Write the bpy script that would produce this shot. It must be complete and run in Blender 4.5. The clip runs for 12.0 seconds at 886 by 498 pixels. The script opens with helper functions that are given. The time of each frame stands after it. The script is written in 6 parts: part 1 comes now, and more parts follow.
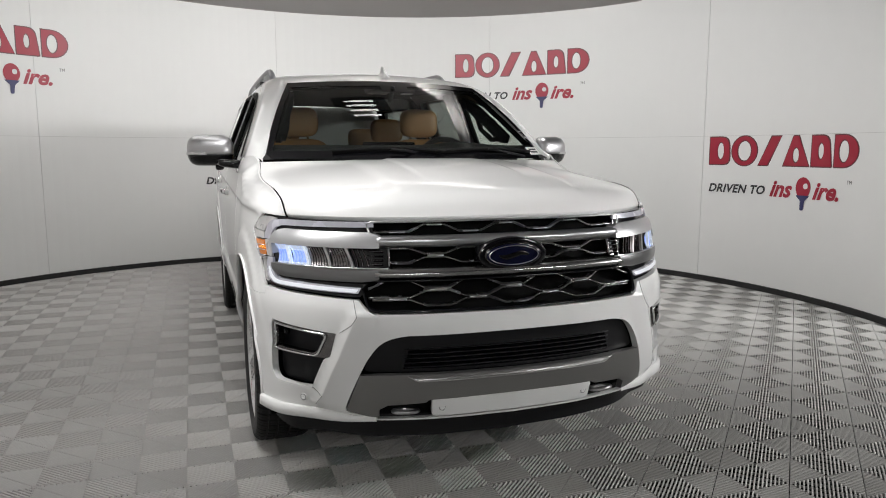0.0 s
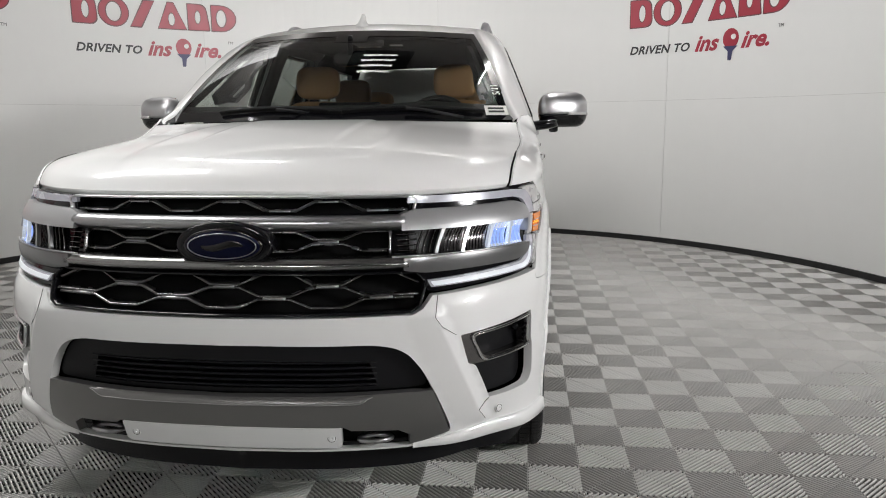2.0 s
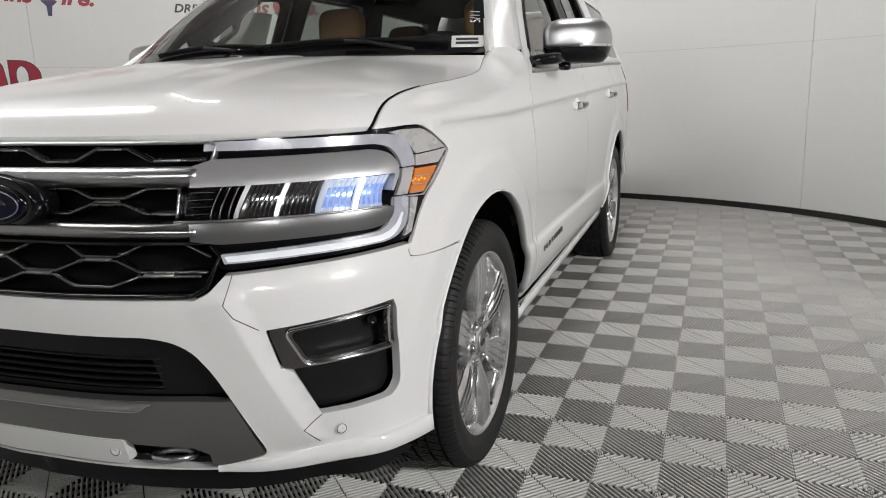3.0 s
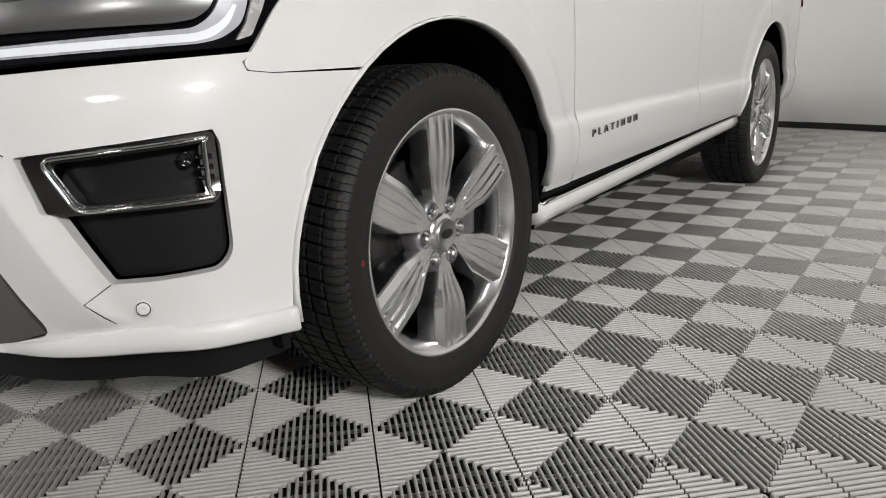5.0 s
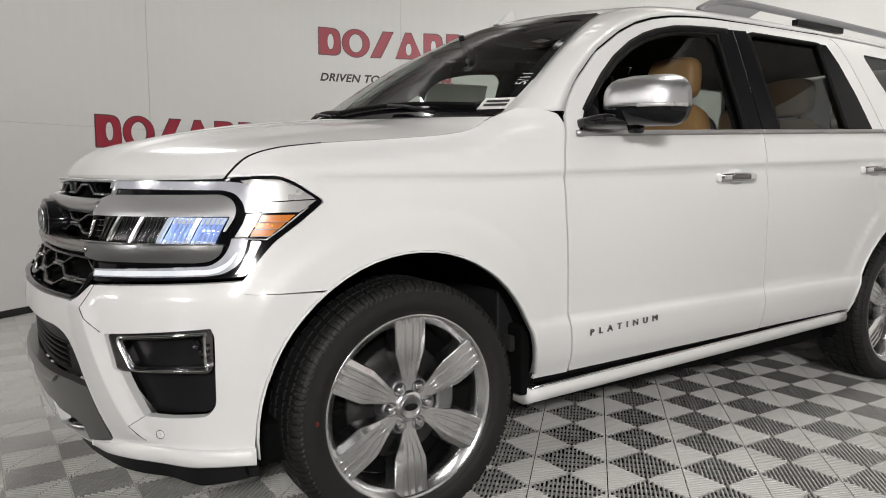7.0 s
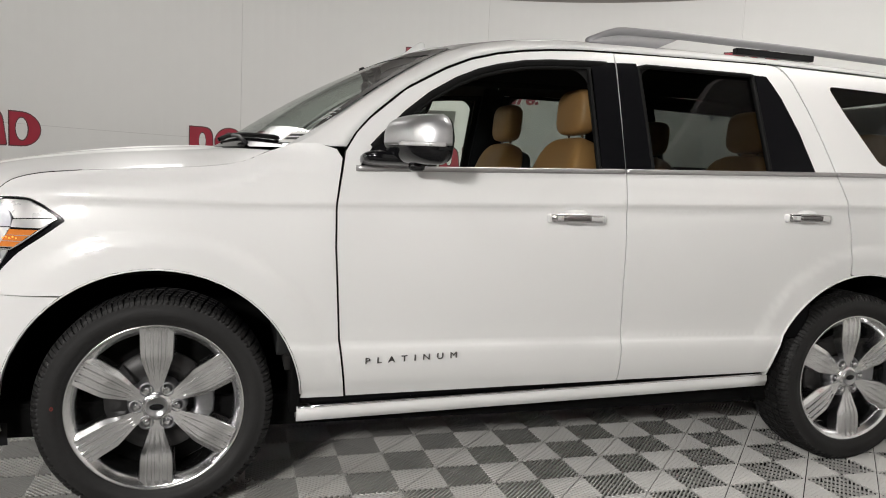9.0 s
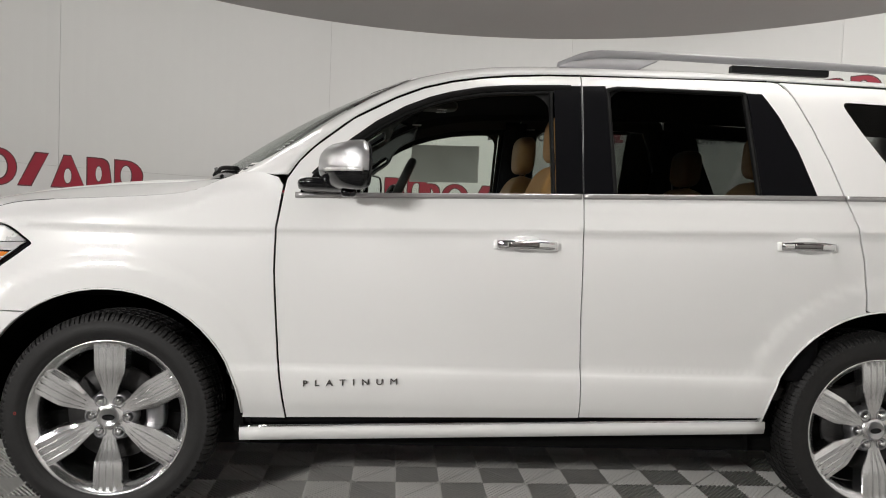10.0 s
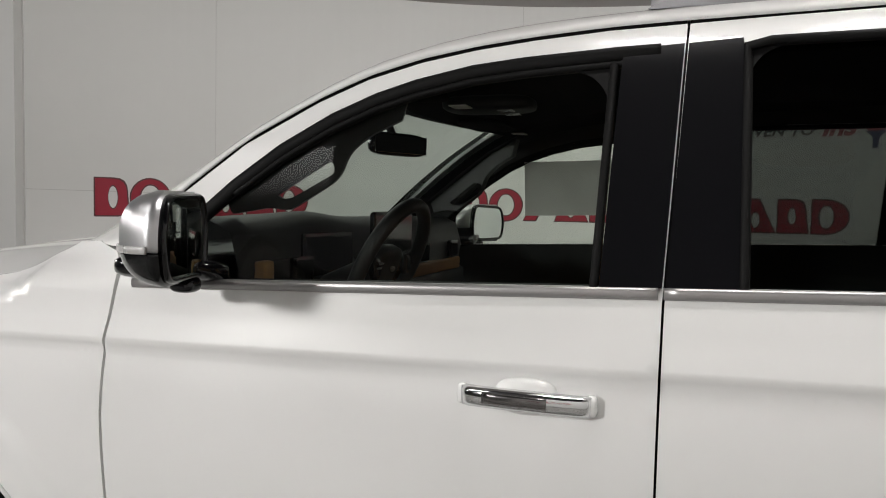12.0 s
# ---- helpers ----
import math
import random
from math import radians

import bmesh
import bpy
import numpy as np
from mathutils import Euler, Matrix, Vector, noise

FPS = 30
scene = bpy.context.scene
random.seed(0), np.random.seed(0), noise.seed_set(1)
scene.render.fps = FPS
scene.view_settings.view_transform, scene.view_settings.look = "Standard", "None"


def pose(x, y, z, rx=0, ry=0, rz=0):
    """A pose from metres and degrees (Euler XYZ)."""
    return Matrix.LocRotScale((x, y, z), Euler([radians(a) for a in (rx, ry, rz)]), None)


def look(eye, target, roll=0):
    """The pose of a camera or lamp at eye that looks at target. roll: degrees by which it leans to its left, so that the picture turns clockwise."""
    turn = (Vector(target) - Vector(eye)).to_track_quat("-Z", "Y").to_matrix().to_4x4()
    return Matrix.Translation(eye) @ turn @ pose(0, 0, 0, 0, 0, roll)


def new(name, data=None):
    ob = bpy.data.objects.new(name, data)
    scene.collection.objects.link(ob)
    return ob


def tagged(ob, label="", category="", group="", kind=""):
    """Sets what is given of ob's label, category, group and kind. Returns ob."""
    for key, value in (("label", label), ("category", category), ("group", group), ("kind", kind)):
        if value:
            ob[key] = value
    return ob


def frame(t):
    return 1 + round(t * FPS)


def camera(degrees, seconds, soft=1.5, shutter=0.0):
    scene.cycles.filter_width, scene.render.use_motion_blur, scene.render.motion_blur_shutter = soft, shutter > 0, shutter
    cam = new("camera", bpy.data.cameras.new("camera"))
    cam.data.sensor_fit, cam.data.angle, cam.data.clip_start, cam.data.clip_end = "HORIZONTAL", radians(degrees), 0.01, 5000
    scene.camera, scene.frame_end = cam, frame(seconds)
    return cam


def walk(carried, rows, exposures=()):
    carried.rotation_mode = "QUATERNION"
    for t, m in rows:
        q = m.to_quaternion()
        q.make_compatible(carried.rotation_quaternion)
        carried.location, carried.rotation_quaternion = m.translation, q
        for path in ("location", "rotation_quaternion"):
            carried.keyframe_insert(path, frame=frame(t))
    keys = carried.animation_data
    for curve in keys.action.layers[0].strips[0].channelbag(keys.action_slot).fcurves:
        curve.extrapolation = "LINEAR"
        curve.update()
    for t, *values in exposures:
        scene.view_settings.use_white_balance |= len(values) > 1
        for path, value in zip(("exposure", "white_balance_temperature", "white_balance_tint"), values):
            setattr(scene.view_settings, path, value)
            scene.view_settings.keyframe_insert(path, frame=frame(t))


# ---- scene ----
cam = camera(63.0, 12.0, soft=1.0)
PATH = [
    (0, (-1.214, -3.566, 1.406), (-0.566, -1.694, 1.132), 0.0),
    (0.5, (-0.684, -3.538, 1.402), (-0.211, -1.614, 1.126), -0.1),
    (1, (-0.152, -3.485, 1.392), (0.105, -1.522, 1.103), -0.2),
    (1.5, (0.361, -3.272, 1.375), (0.391, -1.298, 1.059), -0.3),
    (2, (0.898, -2.993, 1.351), (0.681, -1.036, 1.0), -0.5),
    (2.5, (1.311, -2.585, 1.282), (0.851, -0.677, 0.894), -1.2),
    (3, (1.655, -2.176, 1.222), (0.962, -0.349, 0.791), -1.8),
    (3.5, (1.844, -1.769, 1.047), (0.993, -0.014, 0.605), -3.1),
    (3.7, (1.859, -1.628, 0.943), (0.975, 0.110, 0.498), -3.7),
    (5.3, (2.055, -1.386, 0.827), (0.826, 0.104, 0.306), -2.4),
    (5.5, (2.12, -1.404, 0.872), (0.839, 0.047, 0.368), -2.0),
    (6, (2.353, -1.419, 1.001), (0.937, -0.072, 0.577), -1.3),
    (6.5, (2.619, -1.36, 1.092), (1.069, -0.136, 0.774), -0.7),
    (7, (2.894, -1.149, 1.148), (1.232, -0.057, 0.935), -0.0),
    (7.5, (3.149, -0.838, 1.176), (1.394, 0.112, 1.035), 0.6),
    (7.7, (3.258, -0.695, 1.185), (1.471, 0.195, 1.062), 0.8),
    (9.3, (3.754, 0.488, 1.281), (1.813, 0.945, 1.132), 2.4),
    (9.5, (3.805, 0.659, 1.188), (1.841, 1.028, 1.1), 2.1),
    (10, (3.806, 1.064, 1.221), (1.814, 1.209, 1.133), 2.2),
    (10.5, (3.57, 1.445, 1.288), (1.573, 1.355, 1.206), 1.9),
    (11, (3.225, 1.739, 1.341), (1.251, 1.426, 1.273), 1.5),
    (11.5, (2.758, 1.863, 1.392), (0.821, 1.365, 1.35), 1.4),
    (12, (2.271, 1.869, 1.466), (0.382, 1.222, 1.353), 1.2),
]
walk(cam, [(t, look(eye, target, roll)) for t, eye, target, roll in PATH],
     exposures=[(0, .2, 6400, 10), (1.5, .17, 6400, 10), (3, .12, 6440, 10), (3.7, .12, 6480, 10), (5.3, .2, 6550, 10), (6, .2, 6550, 10), (7.5, .19, 6590, 10), (9.3, .25, 6610, 10), (10.5, .23, 6590, 10), (11, .13, 6570, 10), (12, .12, 6560, 10)])

# world: a closed room, so the sky outside gives next to nothing
world = bpy.data.worlds.new("world")
scene.world = world
world.use_nodes = True
world.node_tree.nodes["Background"].inputs[0].default_value = (0.8, 0.82, 0.85, 1)
world.node_tree.nodes["Background"].inputs[1].default_value = 0.05



def area_lamp(name, eye, target, sx, sy, watts, color=(1.0, 0.985, 0.965)):
    data = bpy.data.lights.new(name, "AREA")
    data.shape, data.size, data.size_y, data.energy, data.color = "RECTANGLE", sx, sy, watts, color
    ob = new(name, data)
    ob.matrix_world = look(eye, target)
    return ob


# added long fill lamps under the canopy beside the car, with no fixtures
for lx, ly, w in ((-1.75, -0.55, 20), (-2.05, 2.6, 9)):
    d = area_lamp("canopy_lamp", (lx, ly, 3.04), (lx * 0.6, ly, 0), 0.5, 1.5, w)
    d.data.spread = radians(105)
# added fill lamps on a ring under the canopy, brightening the round wall
for k, w in enumerate((33, 21, 20, 20, 16, 9, 8, 9, 10)):
    q = radians(5 + 30 * k)
    c, sn = math.cos(q), math.sin(q)
    area_lamp("wall_washer", (-0.22 + 1.35 * c, 1.64 + 1.35 * sn, 3.04), (-0.22 + 4.3 * c, 1.64 + 4.3 * sn, 1.7), 0.5, 0.12, w)
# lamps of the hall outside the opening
for lx, ly, lz, w in ((-0.9, -7.2, 2.9, 5), (3.7, -5.8, 2.9, 6), (6.2, -2.7, 2.9, 225)):
    d = area_lamp("hall_lamp", (lx, ly, lz), (0.0, 0.8, 1.6 if w < 100 else 1.0), 1.1, 0.6, w)
    if w < 100:
        d.data.spread = radians(46)
    d.data.shape = "ELLIPSE"

# added fill lamp over the floor on the +x side; no fixture hangs there
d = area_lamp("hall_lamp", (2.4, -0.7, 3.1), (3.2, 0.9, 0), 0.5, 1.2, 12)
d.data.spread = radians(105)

WALL_C, WALL_R = Vector((-0.22, 1.64, 0)), 4.36
WALL_FROM, WALL_TO = -14.0, 252.3


def ceiling_height(x, y):
    """The canopy hangs a little out of level."""
    return 3.19 - 0.028 * x - 0.018 * (y - 1.6)


# ------------------------------------------------------------ materials
def mat(name, color, rough=0.5, metal=0.0, coat=0.0, grain=0.0, grain_scale=40.0, bump=0.0, bump_scale=200.0,
        stain=0.0, stain_scale=3.0, emit=0.0, emit_color=None, random_tone=0.0, coat_rough=0.03, spec=0.5):
    m = bpy.data.materials.new(name)
    m.use_nodes = True
    nt = m.node_tree
    b = nt.nodes["Principled BSDF"]
    b.inputs["Roughness"].default_value = rough
    b.inputs["Metallic"].default_value = metal
    b.inputs["Coat Weight"].default_value = coat
    b.inputs["Coat Roughness"].default_value = coat_rough
    b.inputs["Specular IOR Level"].default_value = spec
    b.inputs["Base Color"].default_value = (*color, 1)
    m.diffuse_color = (*color, 1)
    link = nt.links.new
    coord = nt.nodes.new("ShaderNodeTexCoord")
    last = None

    def scaled(value, low, high):
        r = nt.nodes.new("ShaderNodeMapRange")
        r.inputs["To Min"].default_value, r.inputs["To Max"].default_value = low, high
        link(value, r.inputs["Value"])
        return r.outputs["Result"]

    factors = []
    if grain:
        n = nt.nodes.new("ShaderNodeTexNoise")
        n.inputs["Scale"].default_value, n.inputs["Detail"].default_value = grain_scale, 5
        link(coord.outputs["Object"], n.inputs["Vector"])
        factors.append(scaled(n.outputs["Fac"], 1 - grain, 1 + grain))
    if stain:
        n = nt.nodes.new("ShaderNodeTexNoise")
        n.inputs["Scale"].default_value, n.inputs["Detail"].default_value = stain_scale, 3
        link(coord.outputs["Object"], n.inputs["Vector"])
        factors.append(scaled(n.outputs["Fac"], 1 - stain, 1 + stain))
        link(scaled(n.outputs["Fac"], max(0.02, rough * (1 - stain)), min(1, rough * (1 + stain))), b.inputs["Roughness"])
    if random_tone:
        info = nt.nodes.new("ShaderNodeObjectInfo")
        factors.append(scaled(info.outputs["Random"], 1 - random_tone, 1 + random_tone))
    for f in factors:
        v = nt.nodes.new("ShaderNodeVectorMath")
        v.operation = "SCALE"
        if last is None:
            v.inputs[0].default_value = color
        else:
            link(last, v.inputs[0])
        link(f, v.inputs["Scale"])
        last = v.outputs["Vector"]
    if last is not None:
        link(last, b.inputs["Base Color"])
    if bump:
        n = nt.nodes.new("ShaderNodeTexNoise")
        n.inputs["Scale"].default_value, n.inputs["Detail"].default_value = bump_scale, 3
        link(coord.outputs["Object"], n.inputs["Vector"])
        k = nt.nodes.new("ShaderNodeBump")
        k.inputs["Strength"].default_value, k.inputs["Distance"].default_value = bump, 0.002
        link(n.outputs["Fac"], k.inputs["Height"])
        link(k.outputs["Normal"], b.inputs["Normal"])
    if emit:
        b.inputs["Emission Color"].default_value = (*(emit_color or color), 1)
        b.inputs["Emission Strength"].default_value = emit
    return m


def glass(name, tint, gloss_rough=0.01, straight=0.04):
    """A thin pane: what passes is tinted, and what both faces mirror grows with the slant."""
    m = bpy.data.materials.new(name)
    m.use_nodes = True
    nt = m.node_tree
    nt.nodes.remove(nt.nodes["Principled BSDF"])
    out = nt.nodes["Material Output"]
    t, g = nt.nodes.new("ShaderNodeBsdfTransparent"), nt.nodes.new("ShaderNodeBsdfGlossy")
    mix, f = nt.nodes.new("ShaderNodeMixShader"), nt.nodes.new("ShaderNodeLayerWeight")
    power, ramp = nt.nodes.new("ShaderNodeMath"), nt.nodes.new("ShaderNodeMapRange")
    power.operation = "POWER"
    power.inputs[1].default_value = 5
    ramp.inputs["To Min"].default_value, ramp.inputs["To Max"].default_value = straight, 1.0
    f.inputs["Blend"].default_value = 0.5
    t.inputs["Color"].default_value = (*tint, 1)
    g.inputs["Roughness"].default_value = gloss_rough
    nt.links.new(f.outputs["Facing"], power.inputs[0])
    nt.links.new(power.outputs[0], ramp.inputs["Value"])
    nt.links.new(ramp.outputs[0], mix.inputs[0])
    nt.links.new(t.outputs[0], mix.inputs[1])
    nt.links.new(g.outputs[0], mix.inputs[2])
    nt.links.new(mix.outputs[0], out.inputs["Surface"])
    m.diffuse_color = (*tint, 0.4)
    return m


PAINT = mat("white_pearl_paint", (0.785, 0.785, 0.775), 0.34, coat=0.75, spec=0.35, grain=0.01, grain_scale=900, stain=0.006, stain_scale=2, coat_rough=0.02)
GLOSS_BLACK = mat("gloss_black", (0.004, 0.004, 0.005), 0.10, spec=0.45, stain=0.1, stain_scale=5)
PILLAR_BLACK = mat("satin_black_pillar", (0.005, 0.005, 0.006), 0.30, grain=0.1, grain_scale=200, spec=0.06)
TRIM_BLACK = mat("black_trim_plastic", (0.007, 0.007, 0.008), 0.42, grain=0.2, grain_scale=300, bump=0.15, bump_scale=500, spec=0.25)
RUBBER_SEAL = mat("black_rubber_seal", (0.006, 0.006, 0.006), 0.55, grain=0.15, grain_scale=80, spec=0.12)
DARK_VOID = mat("unlit_black_liner", (0.004, 0.004, 0.004), 0.9, grain=0.3, grain_scale=30, spec=0.1)
CHROME = mat("bright_chrome", (0.78, 0.78, 0.79), 0.09, 1.0, stain=0.12, stain_scale=6)
SATIN = mat("satin_chrome", (0.52, 0.52, 0.53), 0.30, 1.0, grain=0.03, grain_scale=200, stain=0.08, stain_scale=5)
BELT = mat("satin_belt_aluminium", (0.42, 0.41, 0.41), 0.34, 0.8, grain=0.03, grain_scale=200)
SMOKE = mat("smoked_chrome", (0.22, 0.21, 0.21), 0.2, 1.0, stain=0.15, stain_scale=6)
GUNMETAL = mat("grey_painted_skid_plate", (0.23, 0.225, 0.22), 0.34, 0.75, coat=0.3, grain=0.05, grain_scale=500)
SKID_LIGHT = mat("pale_skid_edge", (0.42, 0.415, 0.41), 0.42, 0.6, grain=0.05, grain_scale=400)
ALLOY = mat("polished_alloy", (0.84, 0.84, 0.845), 0.22, 1.0, grain=0.03, grain_scale=120, stain=0.2, stain_scale=9)
ALLOY_DARK = mat("cast_alloy_recess", (0.30, 0.30, 0.31), 0.4, 1.0, grain=0.1, grain_scale=80)
TYRE = mat("tyre_rubber", (0.0145, 0.014, 0.014), 0.58, spec=0.35, grain=0.25, grain_scale=60, bump=0.2, bump_scale=300, stain=0.12, stain_scale=4)
RAIL = mat("grey_roof_rail", (0.30, 0.30, 0.31), 0.45, 0.3, grain=0.04, grain_scale=300)
LEATHER = mat("tan_leather", (0.34, 0.175, 0.066), 0.5, grain=0.08, grain_scale=30, bump=0.35, bump_scale=260, stain=0.08, stain_scale=5)
CABIN = mat("black_cabin_plastic", (0.014, 0.0145, 0.015), 0.5, spec=0.4, grain=0.2, grain_scale=60, bump=0.3, bump_scale=350)
HEADLINER = mat("black_headliner_cloth", (0.006, 0.006, 0.007), 0.9, spec=0.1, grain=0.25, grain_scale=200)
CARPET = mat("dark_carpet", (0.015, 0.014, 0.013), 0.95, grain=0.3, grain_scale=150)
GLASS_CLEAR = glass("clear_side_glass", (0.88, 0.925, 0.88))
GLASS_WIND = glass("windshield_glass", (0.70, 0.75, 0.72), straight=0.065)
GLASS_DARK = glass("privacy_glass", (0.30, 0.32, 0.305))
MIRROR = mat("mirror_glass", (0.85, 0.87, 0.88), 0.02, 1.0)
DRL = mat("daytime_light_guide", (0.70, 0.72, 0.75), 0.3, coat=0.5, emit=0.20, emit_color=(0.9, 0.94, 1.0), stain=0.1, stain_scale=20)
LED = mat("lit_headlamp_reflector", (0.75, 0.79, 0.86), 0.12, 0.85, emit=0.42, emit_color=(0.76, 0.85, 1.0), stain=0.45, stain_scale=45)
LED_BLUE = mat("blue_white_led", (0.45, 0.55, 0.90), 0.16, 0.85, emit=0.42, emit_color=(0.37, 0.52, 1.0), stain=0.45, stain_scale=45)
AMBER = mat("amber_marker_lens", (0.60, 0.19, 0.03), 0.2, coat=0.6, emit=0.05, emit_color=(1.0, 0.25, 0.02), grain=0.15, grain_scale=160)
AMBER_ON = mat("lit_amber_bulb", (1.0, 0.35, 0.03), 0.3, emit=1.0, emit_color=(1.0, 0.36, 0.04))
LAMP_CLEAR = mat("clear_lamp_plastic", (0.50, 0.495, 0.49), 0.28, 0.25, coat=0.6, stain=0.25, stain_scale=15)
GUIDE_CLEAR = mat("clear_light_guide", (0.42, 0.42, 0.46), 0.26, 0.15, coat=0.6, emit=0.05, emit_color=(0.85, 0.87, 1.0), grain=0.1, grain_scale=60, stain=0.3, stain_scale=14)
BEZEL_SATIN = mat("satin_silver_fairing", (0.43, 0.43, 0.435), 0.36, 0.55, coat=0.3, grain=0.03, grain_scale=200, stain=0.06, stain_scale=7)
BEZEL_GREY = mat("dark_silver_fairing", (0.18, 0.18, 0.18), 0.30, 0.6, coat=0.4, grain=0.03, grain_scale=200, stain=0.08, stain_scale=7)
RIB_DARK = mat("dark_reflector_rib", (0.10, 0.10, 0.105), 0.2, 0.8, stain=0.3, stain_scale=40)
MARK_BRIGHT = mat("bright_marker_plastic", (0.66, 0.65, 0.64), 0.2, 0.45, coat=0.8, stain=0.2, stain_scale=30)
SMOKE_DARK = mat("dark_smoked_chrome", (0.07, 0.068, 0.068), 0.16, 1.0, stain=0.15, stain_scale=6)
LOW_BAR_GREY = mat("mid_grey_chrome", (0.36, 0.355, 0.35), 0.24, 1.0, stain=0.15, stain_scale=6)
WHEEL_LEATHER = mat("black_wheel_leather", (0.022, 0.022, 0.023), 0.38, grain=0.1, grain_scale=60, bump=0.2, bump_scale=300)
TAIL_RED = mat("dark_red_tail_lens", (0.10, 0.006, 0.008), 0.12, coat=1.0, stain=0.2, stain_scale=20)
CAP_SATIN = mat("satin_aluminium_cap", (0.52, 0.52, 0.53), 0.36, 0.95, grain=0.03, grain_scale=300, stain=0.06, stain_scale=6)
BADGE_BLUE = mat("navy_badge_enamel", (0.0025, 0.0035, 0.016), 0.22, spec=0.2, stain=0.1, stain_scale=30)
PAPER = mat("white_paper", (0.78, 0.77, 0.75), 0.7, grain=0.03, grain_scale=50)
PRINT = mat("black_print", (0.03, 0.03, 0.03), 0.7, grain=0.1, grain_scale=90)
STICKER = mat("backlit_grey_window_sheet", (0.36, 0.36, 0.355), 0.8, grain=0.12, grain_scale=30, stain=0.75, stain_scale=5)
through_light = STICKER.node_tree.nodes.new("ShaderNodeBsdfTranslucent")
through_light.inputs["Color"].default_value = (0.36, 0.36, 0.35, 1)
blend = STICKER.node_tree.nodes.new("ShaderNodeMixShader")
blend.inputs[0].default_value = 0.65
STICKER.node_tree.links.new(STICKER.node_tree.nodes["Principled BSDF"].outputs[0], blend.inputs[1])
STICKER.node_tree.links.new(through_light.outputs[0], blend.inputs[2])
STICKER.node_tree.links.new(blend.outputs[0], STICKER.node_tree.nodes["Material Output"].inputs["Surface"])
CHALK = mat("white_glass_marker", (0.85, 0.85, 0.85), 0.8, grain=0.1, grain_scale=100)
WALL_WHITE = mat("white_wall_panel", (0.658, 0.657, 0.642), 0.55, grain=0.015, grain_scale=8, stain=0.03, stain_scale=0.8, bump=0.05, bump_scale=60, random_tone=0.012)
JOINT = mat("wall_joint_shadow_gap", (0.50, 0.49, 0.48), 0.8, grain=0.05, grain_scale=20)
SIGN_RED = mat("crimson_sign_vinyl", (0.30, 0.010, 0.030), 0.4, grain=0.06, grain_scale=20, stain=0.08, stain_scale=3)
SIGN_EDGE = mat("dark_sign_outline", (0.10, 0.03, 0.035), 0.5, grain=0.1, grain_scale=30)
SIGN_BLACK = mat("black_sign_vinyl", (0.02, 0.02, 0.022), 0.45, grain=0.1, grain_scale=30)
SIGN_NAVY = mat("navy_sign_vinyl", (0.03, 0.03, 0.10), 0.45, grain=0.1, grain_scale=30)
CANOPY = mat("grey_canopy_cloth", (0.38, 0.365, 0.355), 0.9, grain=0.03, grain_scale=40, stain=0.04, stain_scale=1.2)
RIB_GREY = mat("grey_ribbed_floor_tile", (0.45, 0.443, 0.425), 0.38, spec=0.6, grain=0.06, grain_scale=40, bump=0.1, bump_scale=300, stain=0.10, stain_scale=1.1, random_tone=0.04)
SUBFLOOR = mat("dark_subfloor", (0.007, 0.007, 0.007), 0.9, grain=0.2, grain_scale=6)
BASE_BLACK = mat("black_wall_base", (0.012, 0.012, 0.012), 0.5, grain=0.2, grain_scale=20)
HALL_DARK = mat("dark_hall_ceiling", (0.03, 0.03, 0.031), 0.9, grain=0.1, grain_scale=3, stain=0.1, stain_scale=0.5)
ROOM = mat("showroom_plaster", (0.30, 0.295, 0.285), 0.8, grain=0.03, grain_scale=5, stain=0.04, stain_scale=0.5)
CONCRETE = mat("showroom_concrete", (0.15, 0.147, 0.14), 0.5, grain=0.08, grain_scale=4, stain=0.12, stain_scale=0.6)
TUBE = mat("lit_lamp_diffuser", (0.9, 0.9, 0.9), 0.5, emit=6.0, emit_color=(1.0, 0.97, 0.93))


# ------------------------------------------------------------ building tools
def thing(name, label, category, group="", kind=""):
    return tagged(new(name), label, category, group, kind)


def mesh_of(name, verts, faces, normals=None, smooth=True):
    me = bpy.data.meshes.new(name)
    me.from_pydata([tuple(v) for v in verts], [], faces)
    if smooth:
        me.polygons.foreach_set("use_smooth", [True] * len(me.polygons))
    me.update()
    if normals:
        me.normals_split_custom_set_from_vertices([tuple(n) for n in normals])
    return me


def part(name, data, material, parent=None, label=""):
    """Links a mesh, or a bmesh, as one object under a thing or a part."""
    if isinstance(data, bmesh.types.BMesh):
        me = bpy.data.meshes.new(name)
        data.to_mesh(me)
        data.free()
        data = me
    if not data.materials:
        data.materials.append(material)
    ob = new(name, data)
    ob.parent = parent
    return tagged(ob, label)


def spline(x, xs, ys):
    """A smooth curve through points given by their places xs and heights ys."""
    if x <= xs[0]:
        return ys[0]
    if x >= xs[-1]:
        return ys[-1]
    i = max(k for k in range(len(xs) - 1) if xs[k] <= x)

    def slope(k):
        if k == 0 or k == len(xs) - 1:
            a, b = (0, 1) if k == 0 else (k - 1, k)
            return (ys[b] - ys[a]) / (xs[b] - xs[a])
        return ((ys[k + 1] - ys[k]) / (xs[k + 1] - xs[k]) + (ys[k] - ys[k - 1]) / (xs[k] - xs[k - 1])) / 2

    h = xs[i + 1] - xs[i]
    t = (x - xs[i]) / h
    return ((2 * t**3 - 3 * t**2 + 1) * ys[i] + (t**3 - 2 * t**2 + t) * h * slope(i)
            + (3 * t**2 - 2 * t**3) * ys[i + 1] + (t**3 - t**2) * h * slope(i + 1))


def smoothstep(x):
    x = min(1.0, max(0.0, x))
    return x * x * (3 - 2 * x)


